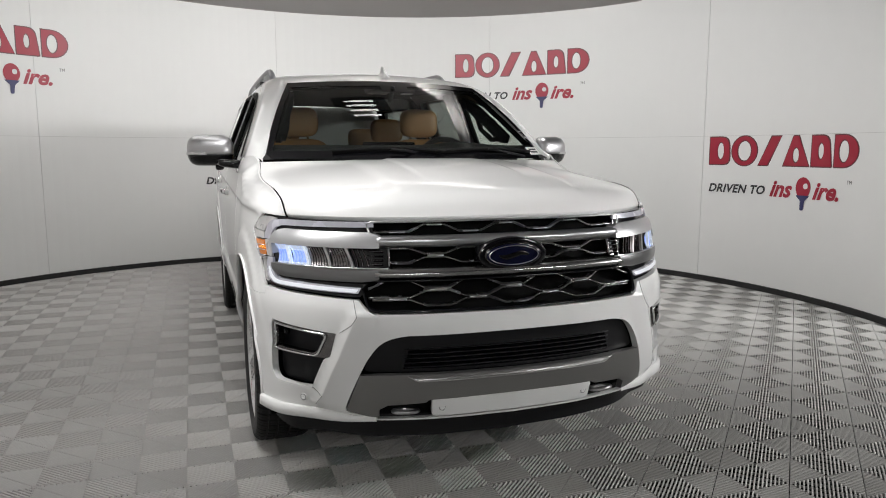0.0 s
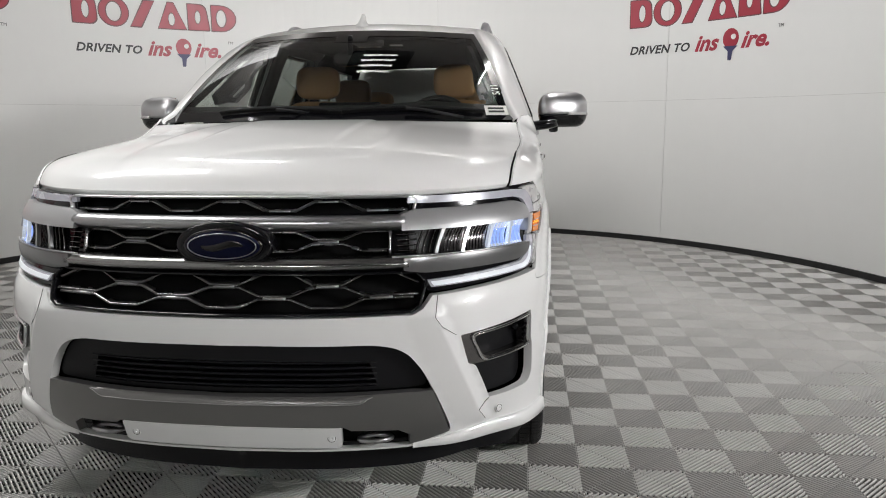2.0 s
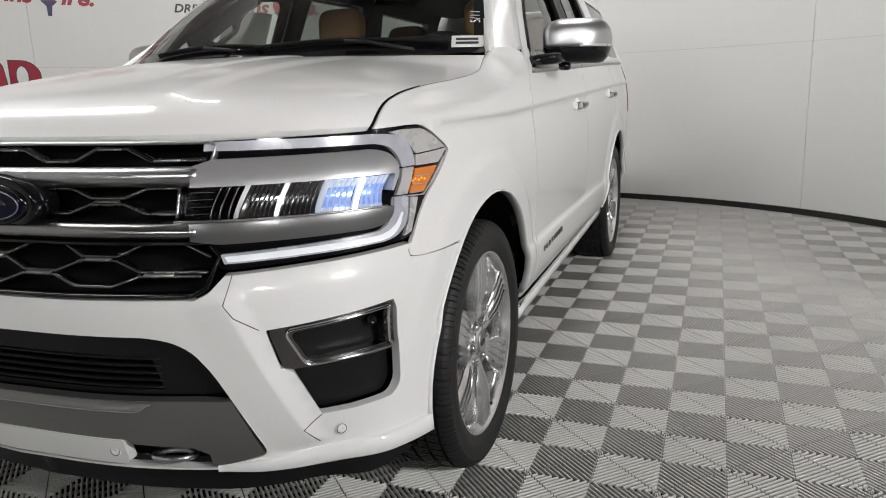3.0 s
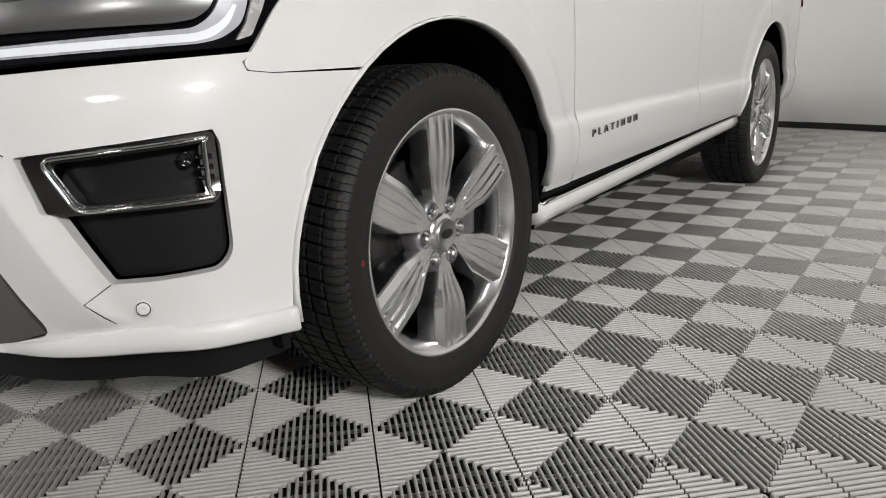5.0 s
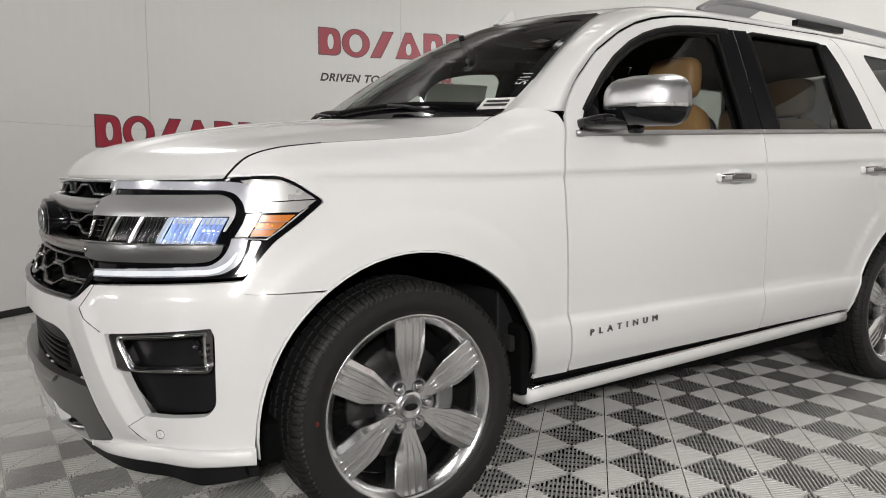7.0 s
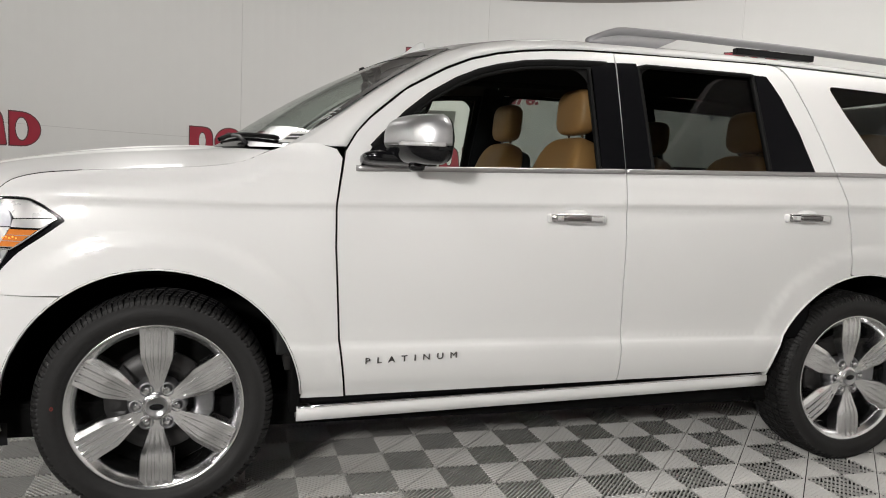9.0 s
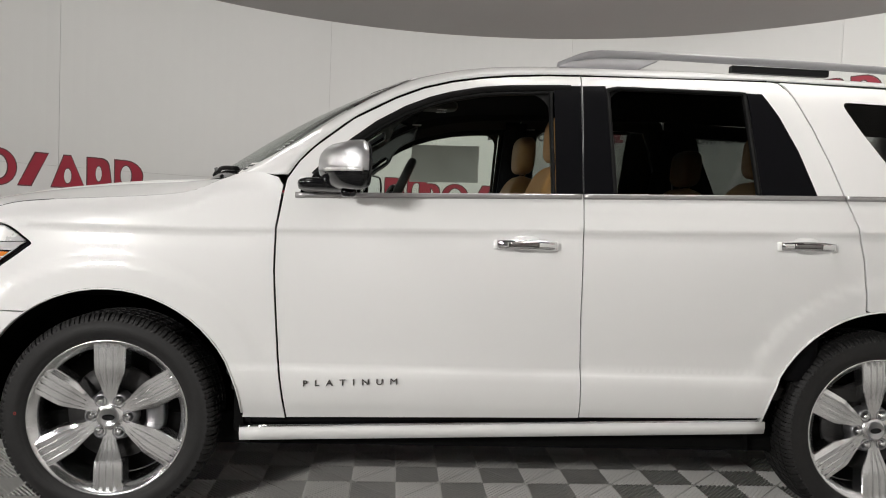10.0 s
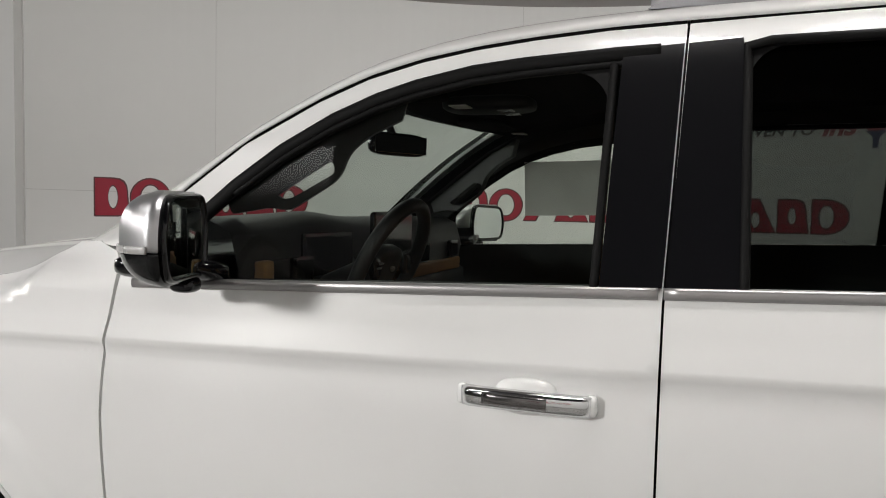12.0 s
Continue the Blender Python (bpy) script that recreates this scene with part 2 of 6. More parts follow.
def resample(points, step, closed=True):
    out = []
    n = len(points)
    for k in range(n if closed else n - 1):
        a, b = Vector(points[k]), Vector(points[(k + 1) % n])
        m = max(1, int((b - a).length / step + 0.5))
        out += [a.lerp(b, j / m) for j in range(m)]
    if not closed:
        out.append(Vector(points[-1]))
    return out


def rounded(points, radius, n=4):
    """An outline with its corners rounded; radius: one for all or one a corner."""
    out = []
    m = len(points)
    for k in range(m):
        p, a, b = Vector(points[k]), Vector(points[k - 1]), Vector(points[(k + 1) % m])
        r = radius[k] if isinstance(radius, (list, tuple)) else radius
        r = min(r, 0.45 * (a - p).length, 0.45 * (b - p).length)
        if r < 1e-4:
            out.append(p)
            continue
        s, e = p + (a - p).normalized() * r, p + (b - p).normalized() * r
        out += [s.lerp(p, j / n).lerp(p.lerp(e, j / n), j / n) for j in range(n + 1)]
    return out


def inside(poly, pts):
    """Which of the points lie in the outline."""
    x, y = pts[:, 0], pts[:, 1]
    res = np.zeros(len(pts), bool)
    px, py = np.array([p[0] for p in poly]), np.array([p[1] for p in poly])
    for k in range(len(poly)):
        x0, y0, x1, y1 = px[k - 1], py[k - 1], px[k], py[k]
        if y0 == y1:
            continue
        cross = (y0 > y) != (y1 > y)
        res ^= cross & (x < (x1 - x0) * (y - y0) / (y1 - y0) + x0)
    return res


def sheet(outline, surf, holes=(), res=0.03, thick=0.012, out=0.0, flange=True, lines=()):
    """A panel cut by an outline in a surface's own two coordinates, with edges turned in by its thickness.
    surf(u, v, out) gives the place at a distance out from the surface. Returns verts and faces."""
    from mathutils import geometry
    loops = [resample(outline, res)] + [resample(h, res) for h in holes]
    coords, edges = [], []
    for lp in loops:
        s = len(coords)
        coords += lp
        edges += [(s + k, s + (k + 1) % len(lp)) for k in range(len(lp))]
    for ln in lines:
        pts = resample(ln, res, False)
        keep = inside(loops[0], np.array([(p[0], p[1]) for p in pts]))
        for h in loops[1:]:
            keep &= ~inside(h, np.array([(p[0], p[1]) for p in pts]))
        for k, p in enumerate(pts):
            if keep[k]:
                coords.append(p)
                if k and keep[k - 1]:
                    edges.append((len(coords) - 2, len(coords) - 1))
    lo = [min(p[i] for p in loops[0]) for i in (0, 1)]
    hi = [max(p[i] for p in loops[0]) for i in (0, 1)]
    gx = np.arange(lo[0] + res / 2, hi[0], res)
    gy = np.arange(lo[1] + res / 2, hi[1], res)
    grid = np.array([(a, b) for a in gx for b in gy]).reshape(-1, 2)
    if len(grid):
        keep = inside(loops[0], grid)
        for h in loops[1:]:
            keep &= ~inside(h, grid)
        grid = grid[keep]
        edge = np.array([(p[0], p[1]) for p in coords])
        if len(grid):
            d = np.min(np.hypot(grid[:, None, 0] - edge[None, :, 0], grid[:, None, 1] - edge[None, :, 1]), axis=1)
            coords += [Vector(p) for p in grid[d > 0.45 * res]]
    v2, _, tris, *_ = geometry.delaunay_2d_cdt([Vector((p[0], p[1])) for p in coords], edges, [], 0, 1e-6)
    mid = np.array([[sum(v2[i][k] for i in f) / len(f) for k in (0, 1)] for f in tris])
    ok = inside(loops[0], mid)
    for h in loops[1:]:
        ok &= ~inside(h, mid)
    tris = [list(f) for f, o in zip(tris, ok) if o]
    verts = [surf(p[0], p[1], out) for p in v2]
    # wind so that faces look outward
    a, b, c = tris[0]
    outward = surf(v2[a][0], v2[a][1], out + 0.01) - verts[a]
    if (verts[b] - verts[a]).cross(verts[c] - verts[a]).dot(outward) < 0:
        tris = [f[::-1] for f in tris]
    faces = tris
    # shading follows the true surface
    e, normals = 0.005, []
    for p, v in zip(v2, verts):
        n = (surf(p[0] + e, p[1], out) - surf(p[0] - e, p[1], out)).cross(surf(p[0], p[1] + e, out) - surf(p[0], p[1] - e, out))
        n.normalize()
        normals.append(-n if n.dot(surf(p[0], p[1], out + 0.01) - v) < 0 else n)
    if flange:
        count = {}
        for f in tris:
            for k in range(3):
                count[(f[k], f[(k + 1) % 3])] = 1
        rim = [e for e in count if (e[1], e[0]) not in count]
        inner, outer = {}, {}
        for e in rim:
            for k in e:
                if k not in outer:
                    outer[k] = len(verts)
                    verts.append(verts[k].copy())
                    inner[k] = len(verts)
                    verts.append(surf(v2[k][0], v2[k][1], out - thick))
        faces = tris + [[outer[b], outer[a], inner[a], inner[b]] for a, b in rim]
        normals += [Vector((0, 0, 0))] * (len(verts) - len(normals))
    return verts, faces, normals


def flipped(verts, faces, normals=None):
    return ([Vector((-v.x, v.y, v.z)) for v in verts], [f[::-1] for f in faces],
            [Vector((-n.x, n.y, n.z)) for n in normals] if normals else None)


def panel(name, outline, surf, material, parent, holes=(), res=0.03, thick=0.012, out=0.0, label="", both=True, flange=True, lines=()):
    """A sheet on the car's left, and its mirror image on the right. Returns the two parts."""
    data = sheet(outline, surf, holes, res, thick, out, flange, lines)
    made = [part(name, mesh_of(name, *data), material, parent, label)]
    if both:
        made.append(part(name, mesh_of(name, *flipped(*data)), material, parent, label))
    return made


def sweep(path, width, depth, normal, closed=False, bevel=0.25):
    """A bar of flattened round section along a path of places; normal(k) looks outward from the path."""
    n, verts, faces = len(path), [], []
    ring = [(-.5, -.5), (-.5, .5 - bevel), (-.5 + bevel, .5), (.5 - bevel, .5), (.5, .5 - bevel), (.5, -.5)]
    for k, p in enumerate(path):
        a = path[k - 1] if k or closed else p
        b = path[(k + 1) % n] if k < n - 1 or closed else p
        along = (b - a).normalized()
        up = normal(k).normalized()
        side = along.cross(up).normalized()
        verts += [p + side * (width * u) + up * (depth * w) for u, w in ring]
    m = len(ring)
    for k in range(n if closed else n - 1):
        for j in range(m):
            a, b = k * m + j, k * m + (j + 1) % m
            c, d = ((k + 1) % n) * m + (j + 1) % m, ((k + 1) % n) * m + j
            faces.append([a, b, c, d])
    if not closed:
        faces += [list(range(m))[::-1], list(range((n - 1) * m, n * m))]
    return verts, faces


def tube(path, radius, sides=10, closed=False):
    """A round bar along a path; radius: one, or one a point."""
    n, verts, faces = len(path), [], []
    path = [Vector(p) for p in path]
    up = None
    for k, p in enumerate(path):
        a = path[k - 1] if k or closed else p
        b = path[(k + 1) % n] if k < n - 1 or closed else p
        along = (b - a).normalized()
        if up is None:
            up = Vector((0, 0, 1)) if abs(along.z) < 0.9 else Vector((1, 0, 0))
        side = along.cross(up).normalized()
        up = side.cross(along).normalized()
        r = radius[k] if isinstance(radius, (list, tuple)) else radius
        verts += [p + (side * math.cos(q) + up * math.sin(q)) * r for q in (2 * math.pi * j / sides for j in range(sides))]
    for k in range(n if closed else n - 1):
        for j in range(sides):
            a, b = k * sides + j, k * sides + (j + 1) % sides
            c, d = ((k + 1) % n) * sides + (j + 1) % sides, ((k + 1) % n) * sides + j
            faces.append([a, d, c, b])
    if not closed:
        faces += [list(range(sides)), list(range((n - 1) * sides, n * sides))[::-1]]
    return verts, faces


def loft(rows, closed_u=False):
    """A skin over rows of places, all of one length."""
    n = len(rows[0])
    verts = [Vector(p) for r in rows for p in r]
    faces = []
    for i in range(len(rows) - 1):
        for j in range(n if closed_u else n - 1):
            faces.append([i * n + j, i * n + (j + 1) % n, (i + 1) * n + (j + 1) % n, (i + 1) * n + j])
    return verts, faces


def lathe(profile, segments=64):
    """Turns (along, radius) pairs round the x axis."""
    rows = [[(a, r * math.cos(q), r * math.sin(q)) for q in (2 * math.pi * k / segments for k in range(segments))] for a, r in profile]
    return loft(rows, True)


def block(lo, hi, bevel=0.01, segments=2):
    bm = bmesh.new()
    bmesh.ops.create_cube(bm, size=1)
    for v in bm.verts:
        v.co = Vector([l + (h - l) * (c + .5) for l, h, c in zip(lo, hi, v.co)])
    if bevel:
        bmesh.ops.bevel(bm, geom=bm.edges[:], offset=bevel, segments=segments, affect="EDGES", profile=0.6)
    return bm


def placed(bm, m):
    bmesh.ops.transform(bm, matrix=m, verts=bm.verts[:])
    return bm


def bag(center, size, power=0.55, nu=20, nv=12, bulge=None):
    """A cushion-like rounded block: a superellipsoid."""
    def sp(v):
        return math.copysign(abs(v) ** power, v)
    rows = []
    for i in range(nv + 1):
        b = math.pi * (i / nv - .5)
        row = []
        for j in range(nu):
            a = 2 * math.pi * j / nu
            p = Vector((sp(math.cos(b)) * sp(math.cos(a)) * size[0] / 2, sp(math.cos(b)) * sp(math.sin(a)) * size[1] / 2, sp(math.sin(b)) * size[2] / 2))
            row.append(Vector(center) + (bulge(p) if bulge else p))
        rows.append(row)
    verts, faces = loft(rows, True)
    return verts, faces


def letters(text, size, extrude=0.0, align="LEFT", shear=0.0, spacing=1.0, bold=0.0):
    """The verts and faces of a line of writing in the built-in font, flat in x and y."""
    cu = bpy.data.curves.new("writing", "FONT")
    cu.body, cu.size, cu.extrude, cu.align_x, cu.shear, cu.space_character, cu.resolution_u, cu.offset = text, size, extrude, align, shear, spacing, 3, bold
    ob = new("writing", cu)
    me = bpy.data.meshes.new_from_object(ob.evaluated_get(bpy.context.evaluated_depsgraph_get()))
    verts, faces = [v.co.copy() for v in me.vertices], [list(p.vertices) for p in me.polygons]
    bpy.data.objects.remove(ob)
    bpy.data.curves.remove(cu)
    bpy.data.meshes.remove(me)
    return verts, faces


def islands(verts, faces):
    """Splits a mesh into its separate pieces."""
    root = list(range(len(verts)))

    def find(i):
        while root[i] != i:
            root[i] = root[root[i]]
            i = root[i]
        return i
    for f in faces:
        for i in f[1:]:
            root[find(i)] = find(f[0])
    groups = {}
    for f in faces:
        groups.setdefault(find(f[0]), []).append(f)
    for fs in groups.values():
        index = {}
        for f in fs:
            for i in f:
                index.setdefault(i, len(index))
        yield [verts[i] for i in index], [[index[i] for i in f] for f in fs]


def joined(*pieces):
    verts, faces = [], []
    for v, f in pieces:
        s = len(verts)
        verts += v
        faces += [[i + s for i in q] for q in f]
    return verts, faces


# ------------------------------------------------------------ room

def on_wall(angle, z, inset=0.0):
    q = radians(angle)
    return Vector((WALL_C.x + (WALL_R - inset) * math.cos(q), WALL_C.y + (WALL_R - inset) * math.sin(q), z))


def wall_band(a0, a1, z0, z1, thick, inset=0.0, step=1.5):
    """A bent slab on the round wall; a height of None reaches the canopy."""
    n = max(1, int(abs(a1 - a0) / step))
    rows = []
    for k in range(n + 1):
        a = a0 + (a1 - a0) * k / n
        p = on_wall(a, 0)
        top = ceiling_height(p.x, p.y) + 0.01 if z1 is None else z1
        rows.append([on_wall(a, z0, inset), on_wall(a, z0, inset + thick), on_wall(a, top, inset + thick), on_wall(a, top, inset)])
    v, f = loft(rows, True)
    return v, f + [[0, 1, 2, 3], [4 * n + 3, 4 * n + 2, 4 * n + 1, 4 * n]]


wall = tagged(part("wall_round", mesh_of("wall_round", *wall_band(WALL_FROM, WALL_TO, -0.02, None, 0.26, -0.26), smooth=False), JOINT),
              "round white panelled photo booth wall with joints", "wall", kind="structure")
for edges in (WALL_FROM, 16.5), (16.5, 52.8), (52.8, 88.9), (88.9, 125.2), (125.2, 161.3), (161.3, 197.5), (197.5, 233.7), (233.7, WALL_TO):
    for z0, z1 in ((0.0, 1.538), (1.542, None)):
        part("wall_panel", mesh_of("wall_panel", *wall_band(edges[0] + 0.03, edges[1] - 0.03, z0, z1, 0.006), smooth=False), WALL_WHITE, wall)
tagged(part("baseboard", mesh_of("baseboard", *wall_band(WALL_FROM, WALL_TO, 0.0, 0.055, 0.02, 0.006), smooth=False), BASE_BLACK),
       "low black rubber base strip along the round wall", "baseboard", kind="structure")

# straight return at the open end of the booth
end = on_wall(WALL_TO, 0)
tagged(part("wall_return", placed(block((-0.05, 0, 0), (0.05, 2.6, 3.3), 0.004), Matrix.Translation((end.x - 0.06, end.y - 2.62, 0)) @ Matrix.Rotation(radians(-1.5), 4, "Z")), WALL_WHITE),
       "straight white end wall at the booth opening", "wall", kind="structure")

# canopy overhead
rim = [Vector((math.cos(2 * math.pi * k / 120), math.sin(2 * math.pi * k / 120))) * (WALL_R + 0.08) for k in range(120)]
low, high = max(k for k in range(30) if rim[k].y < 1.9), min(k for k in range(60, 120) if rim[k].x > 1.7)
rim = rim[low + 1:high] + [Vector((1.7, 1.9))]
ring = [(WALL_C.x + p.x, WALL_C.y + p.y, ceiling_height(WALL_C.x + p.x, WALL_C.y + p.y)) for p in rim]
n = len(ring)
canopy = mesh_of("ceiling", ring + [(x, y, z + 0.06) for x, y, z in ring], [list(range(n))[::-1], list(range(n, 2 * n))] + [[k, (k + 1) % n, n + (k + 1) % n, n + k] for k in range(n)], smooth=False)
tagged(part("ceiling", canopy, CANOPY), "flat grey round canopy over the photo booth", "ceiling", kind="structure")

# the hall outside the opening
floor_slab = tagged(part("floor", block((-10, -10, -0.2), (10, 10, -0.022), 0), SUBFLOOR), "dark floor slab under the ribbed tiles", "floor", kind="structure")
hall = bmesh.new()
bmesh.ops.create_cube(hall, size=1, matrix=Matrix.Translation((0, 0, 2.2)) @ Matrix.Diagonal((20, 20, 4.6, 1)))
bmesh.ops.reverse_faces(hall, faces=hall.faces[:])
bmesh.ops.delete(hall, geom=[q for q in hall.faces if abs(q.normal.z) > 0.5], context="FACES")
tagged(part("ceiling_hall", block((-10.1, -10.1, 4.48), (10.1, 10.1, 4.6), 0), HALL_DARK), "dark unlit ceiling of the hall outside", "ceiling", kind="structure")
tagged(part("wall_hall", hall, ROOM), "plain pale plaster walls of the hall outside", "wall", kind="structure")
tagged(part("pavement", mesh_of("pavement", *joined(wall_band(WALL_TO, 360 + WALL_FROM, -0.012, -0.002, 4.0, -4.2, 4)), smooth=False), CONCRETE),
       "smooth grey concrete outside the booth opening", "floor", kind="structure")

# the lamp over the car: four short lit strips in a black frame
lamp = thing("ceiling_lamp", "black framed ceiling lamp with four lit strips", "lamp")
part("frame", block((-0.36, 1.28, 3.12), (0.30, 1.92, 3.16), 0.006), TRIM_BLACK, lamp)
for k in range(4):
    part("lit_strip", block((-0.22, 1.37 + 0.13 * k, 3.105), (0.14, 1.405 + 0.13 * k, 3.125), 0.005), TUBE, lamp)


# ------------------------------------------------------------ wall signs
def bent(verts, angle, z, lift):
    """Lays flat writing on the wall, reading clockwise from the angle."""
    return [on_wall(angle - math.degrees(p[0] / WALL_R), z + p[1], 0.006 + lift + (p[2] if len(p) > 2 else 0)) for p in verts]


def flat_shape(outline, holes=(), step=0.05):
    def plane(u, w, out):
        return Vector((u, w, out))
    return sheet(outline, plane, holes, step, 0.003, 0.0, True)[:2]


def oval(cx, cy, rx, ry, n=28, a0=0.0, a1=360.0):
    return [(cx + rx * math.cos(radians(a0 + (a1 - a0) * k / n)), cy + ry * math.sin(radians(a0 + (a1 - a0) * k / n))) for k in range(n + (a1 - a0 < 360))]


def name_blocks(h, grow=0.0):
    """Six plain shapes that stand for the name on the sign: block, ring, slanted bar, wedge, block, half disc."""
    g = grow
    half = [(1.46 - g, 0 - g), (1.46 - g, h + g)] + [(1.56 + (0.165 + g) * math.sin(radians(a)), h / 2 + (h / 2 + g) * math.cos(radians(a))) for a in range(0, 181, 15)]
    first = rounded([(0 - g, 0 - g), (0 - g, h + g), (0.225 + g, h + g), (0.245 + g, 0 - g)], [.01, .01, .09, .09])
    slant = [(0.585 - g, 0 - g), (0.735 - g, h + g), (0.84 + g, h + g), (0.69 + g, 0 - g)]
    wedge = [(0.875 - g, 0 - g), (0.985 - g / 2, h + g), (1.045 + g / 2, h + g), (1.175 + g, 0 - g)]
    fifth = rounded([(1.20 - g, 0 - g), (1.20 - g, h + g), (1.39 + g, h + g), (1.43 + g, 0 - g)], [.01, .01, .08, .02])
    return [(first, [oval(0.13, h / 2, 0.040 - g / 2, h / 2 - 0.045 - g)]), (oval(0.415, h / 2, 0.150 + g, h / 2 + 0.008 + g), [oval(0.415, h / 2, 0.085 - g, h / 2 - 0.03 - g)]),
            (slant, []), (wedge, [oval(1.02, h * .36, 0.038 - g / 2, 0.075 - g)]), (fifth, [oval(1.305, h / 2, 0.034 - g / 2, h / 2 - 0.06 - g)]),
            (half, [oval(1.565, h / 2, 0.062 - g, h / 2 - 0.035 - g)])]


def wall_sign(angle, z, slogan=True):
    """A two-line sign: a row of crimson shapes, and the slogan under it. angle and z: its lower left corner."""
    sign = thing("wall_sign", "crimson and black vinyl dealership sign on the white round wall", "sign", "signs round the booth wall")
    for (shape, holes), (edge_shape, edge_holes) in zip(name_blocks(0.275), name_blocks(0.275, 0.011)):
        v, f = flat_shape(edge_shape, edge_holes)
        part("outline", mesh_of("outline", bent(v, angle, z, 0.001), f, smooth=False), SIGN_EDGE, sign)
        v, f = flat_shape(shape, holes)
        part("shape", mesh_of("shape", bent(v, angle, z, 0.004), f, smooth=False), SIGN_RED, sign)
    if not slogan:
        return sign

    def line(name, text, size, x, dz, material, shear=0.0, spacing=1.0, stretch=1.0, bold=0.0):
        v, f = letters(text, size, 0.0, "LEFT", shear, spacing, bold)
        v = [Vector((x + p.x * stretch, p.y, 0)) for p in v]
        for piece, faces in islands(bent(v, angle, z + dz, 0.004), f):
            part(name, mesh_of(name, piece, faces, smooth=False), material, sign)
    line("letter", "DRIVEN TO", 0.118, 0.0, -0.285, SIGN_BLACK, 0.25, 1.05, 1.06, 0.0035)
    line("letter", "ins", 0.22, 0.735, -0.295, SIGN_RED, 0.35, 1.0, 1.0, 0.007)
    line("letter", "ire.", 0.22, 1.235, -0.295, SIGN_RED, 0.35, 1.0, 1.06, 0.007)
    line("mark", "TM", 0.045, 1.62, -0.145, SIGN_BLACK)
    v, f = flat_shape(oval(1.13, -0.20, 0.085, 0.097))
    part("paddle", mesh_of("paddle", bent(v, angle, z, 0.006), f, smooth=False), SIGN_RED, sign)
    v, f = flat_shape(oval(1.16, -0.185, 0.026, 0.026))
    part("ball", mesh_of("ball", bent(v, angle, z, 0.010), f, smooth=False), WALL_WHITE, sign)
    v, f = flat_shape(rounded([(1.05, -0.272), (1.21, -0.272), (1.155, -0.32), (1.143, -0.41), (1.107, -0.41), (1.105, -0.32)], 0.012))
    part("paddle_handle", mesh_of("paddle_handle", bent(v, angle, z, 0.008), f, smooth=False), SIGN_NAVY, sign)
    return sign


for angle, z in ((15.4, 1.25), (58.6, 2.32), (101.0, 1.26), (143.1, 2.38), (183.5, 1.32), (173.5, 2.42), (204.5, 1.37), (246.0, 1.36)):
    wall_sign(angle, z, angle != 204.5)



# ------------------------------------------------------------ the car: its outer surface
# The car's front axle is at y = 0, its nose looks to -y, its left is +x.
BASE_X = [0, .33, .55, .65, .75, .85, .92, .96, .982, .992, .999, 1.0, 1.0, 1.0, .992, .965, .90, .75, .4, 0]
BASE_Y = [-.995, -.975, -.925, -.888, -.825, -.735, -.64, -.55, -.45, -.33, -.12, .6, 1.8, 2.9, 3.5, 4.0, 4.22, 4.31, 4.35, 4.36]
chord = [0.0]
for k in range(1, len(BASE_X)):
    chord.append(chord[-1] + math.hypot(BASE_X[k] - BASE_X[k - 1], BASE_Y[k] - BASE_Y[k - 1]))
fine = np.linspace(0, chord[-1], 1600)
CX = np.array([spline(c, chord, BASE_X) for c in fine])
CY = np.array([spline(c, chord, BASE_Y) for c in fine])
CS = np.concatenate([[0], np.cumsum(np.hypot(np.diff(CX), np.diff(CY)))])


def softened(values, sigma):
    """A table smoothed along its length."""
    k = np.arange(-40, 41)
    g = np.exp(-0.5 * (k / sigma) ** 2)
    return np.convolve(np.pad(values, 40, "reflect", reflect_type="odd"), g / g.sum(), "valid")


CX, CY = softened(CX, 11.0), softened(CY, 11.0)
CX[0] = 0.0
CS = np.concatenate([[0], np.cumsum(np.hypot(np.diff(CX), np.diff(CY)))])
tang_x, tang_y = np.gradient(CX, CS), np.gradient(CY, CS)
tang = np.hypot(tang_x, tang_y)
NX, NY = tang_y / tang, -tang_x / tang
WF = softened(np.where(CY < 1, np.abs(NY) ** 0.6, 0.0), 20.0)
FRONT_N = int(np.searchsorted(CY, -0.45))
SIDE_TO = int(np.searchsorted(CY, 4.2))

FRONT_Z = [.20, .30, .36, .42, .50, .58, .74, .80, .85, .92, 1.0, 1.06, 1.13, 1.20]
FRONT_D = [.07, .055, .035, .018, .006, .0, .0, .012, .04, .078, .105, .122, .138, .15]
SIDE_Z = [.25, .36, .42, .47, .53, .575, .605, .622, .65, .80, .95, 1.08, 1.135, 1.150, 1.168, 1.185, 1.22, 1.30, 1.34, 1.40, 1.50, 1.60, 1.70, 1.77, 1.80, 1.83, 1.85, 1.88]
SIDE_D = [.07, .055, .038, .016, .003, .0, .002, .011, .011, .003, .0, .008, .0165, .0185, .0125, .0155, .023, .037, .052, .075, .114, .154, .194, .223, .238, .257, .275, .32]


ROLL_Y = np.linspace(-1.2, .66, 373)


def gap_line(y):
    return spline(y, [-.60, -.566, -.52, -.44, -.28, 0, .20, .30, .39], [1.10, 1.138, 1.180, 1.208, 1.230, 1.252, 1.272, 1.294, 1.342])


GAP_H = softened(np.array([gap_line(y) for y in ROLL_Y]), 4.0)
ROLL = softened(np.array([spline(y, [-.70, -.566, -.456, -.28, 0, .4], [.005, .017, .042, .068, .072, .08]) for y in ROLL_Y]), 8.0)


def gap_height(y):
    """How high the shut line between hood and fender runs."""
    return float(np.interp(y, ROLL_Y, GAP_H))


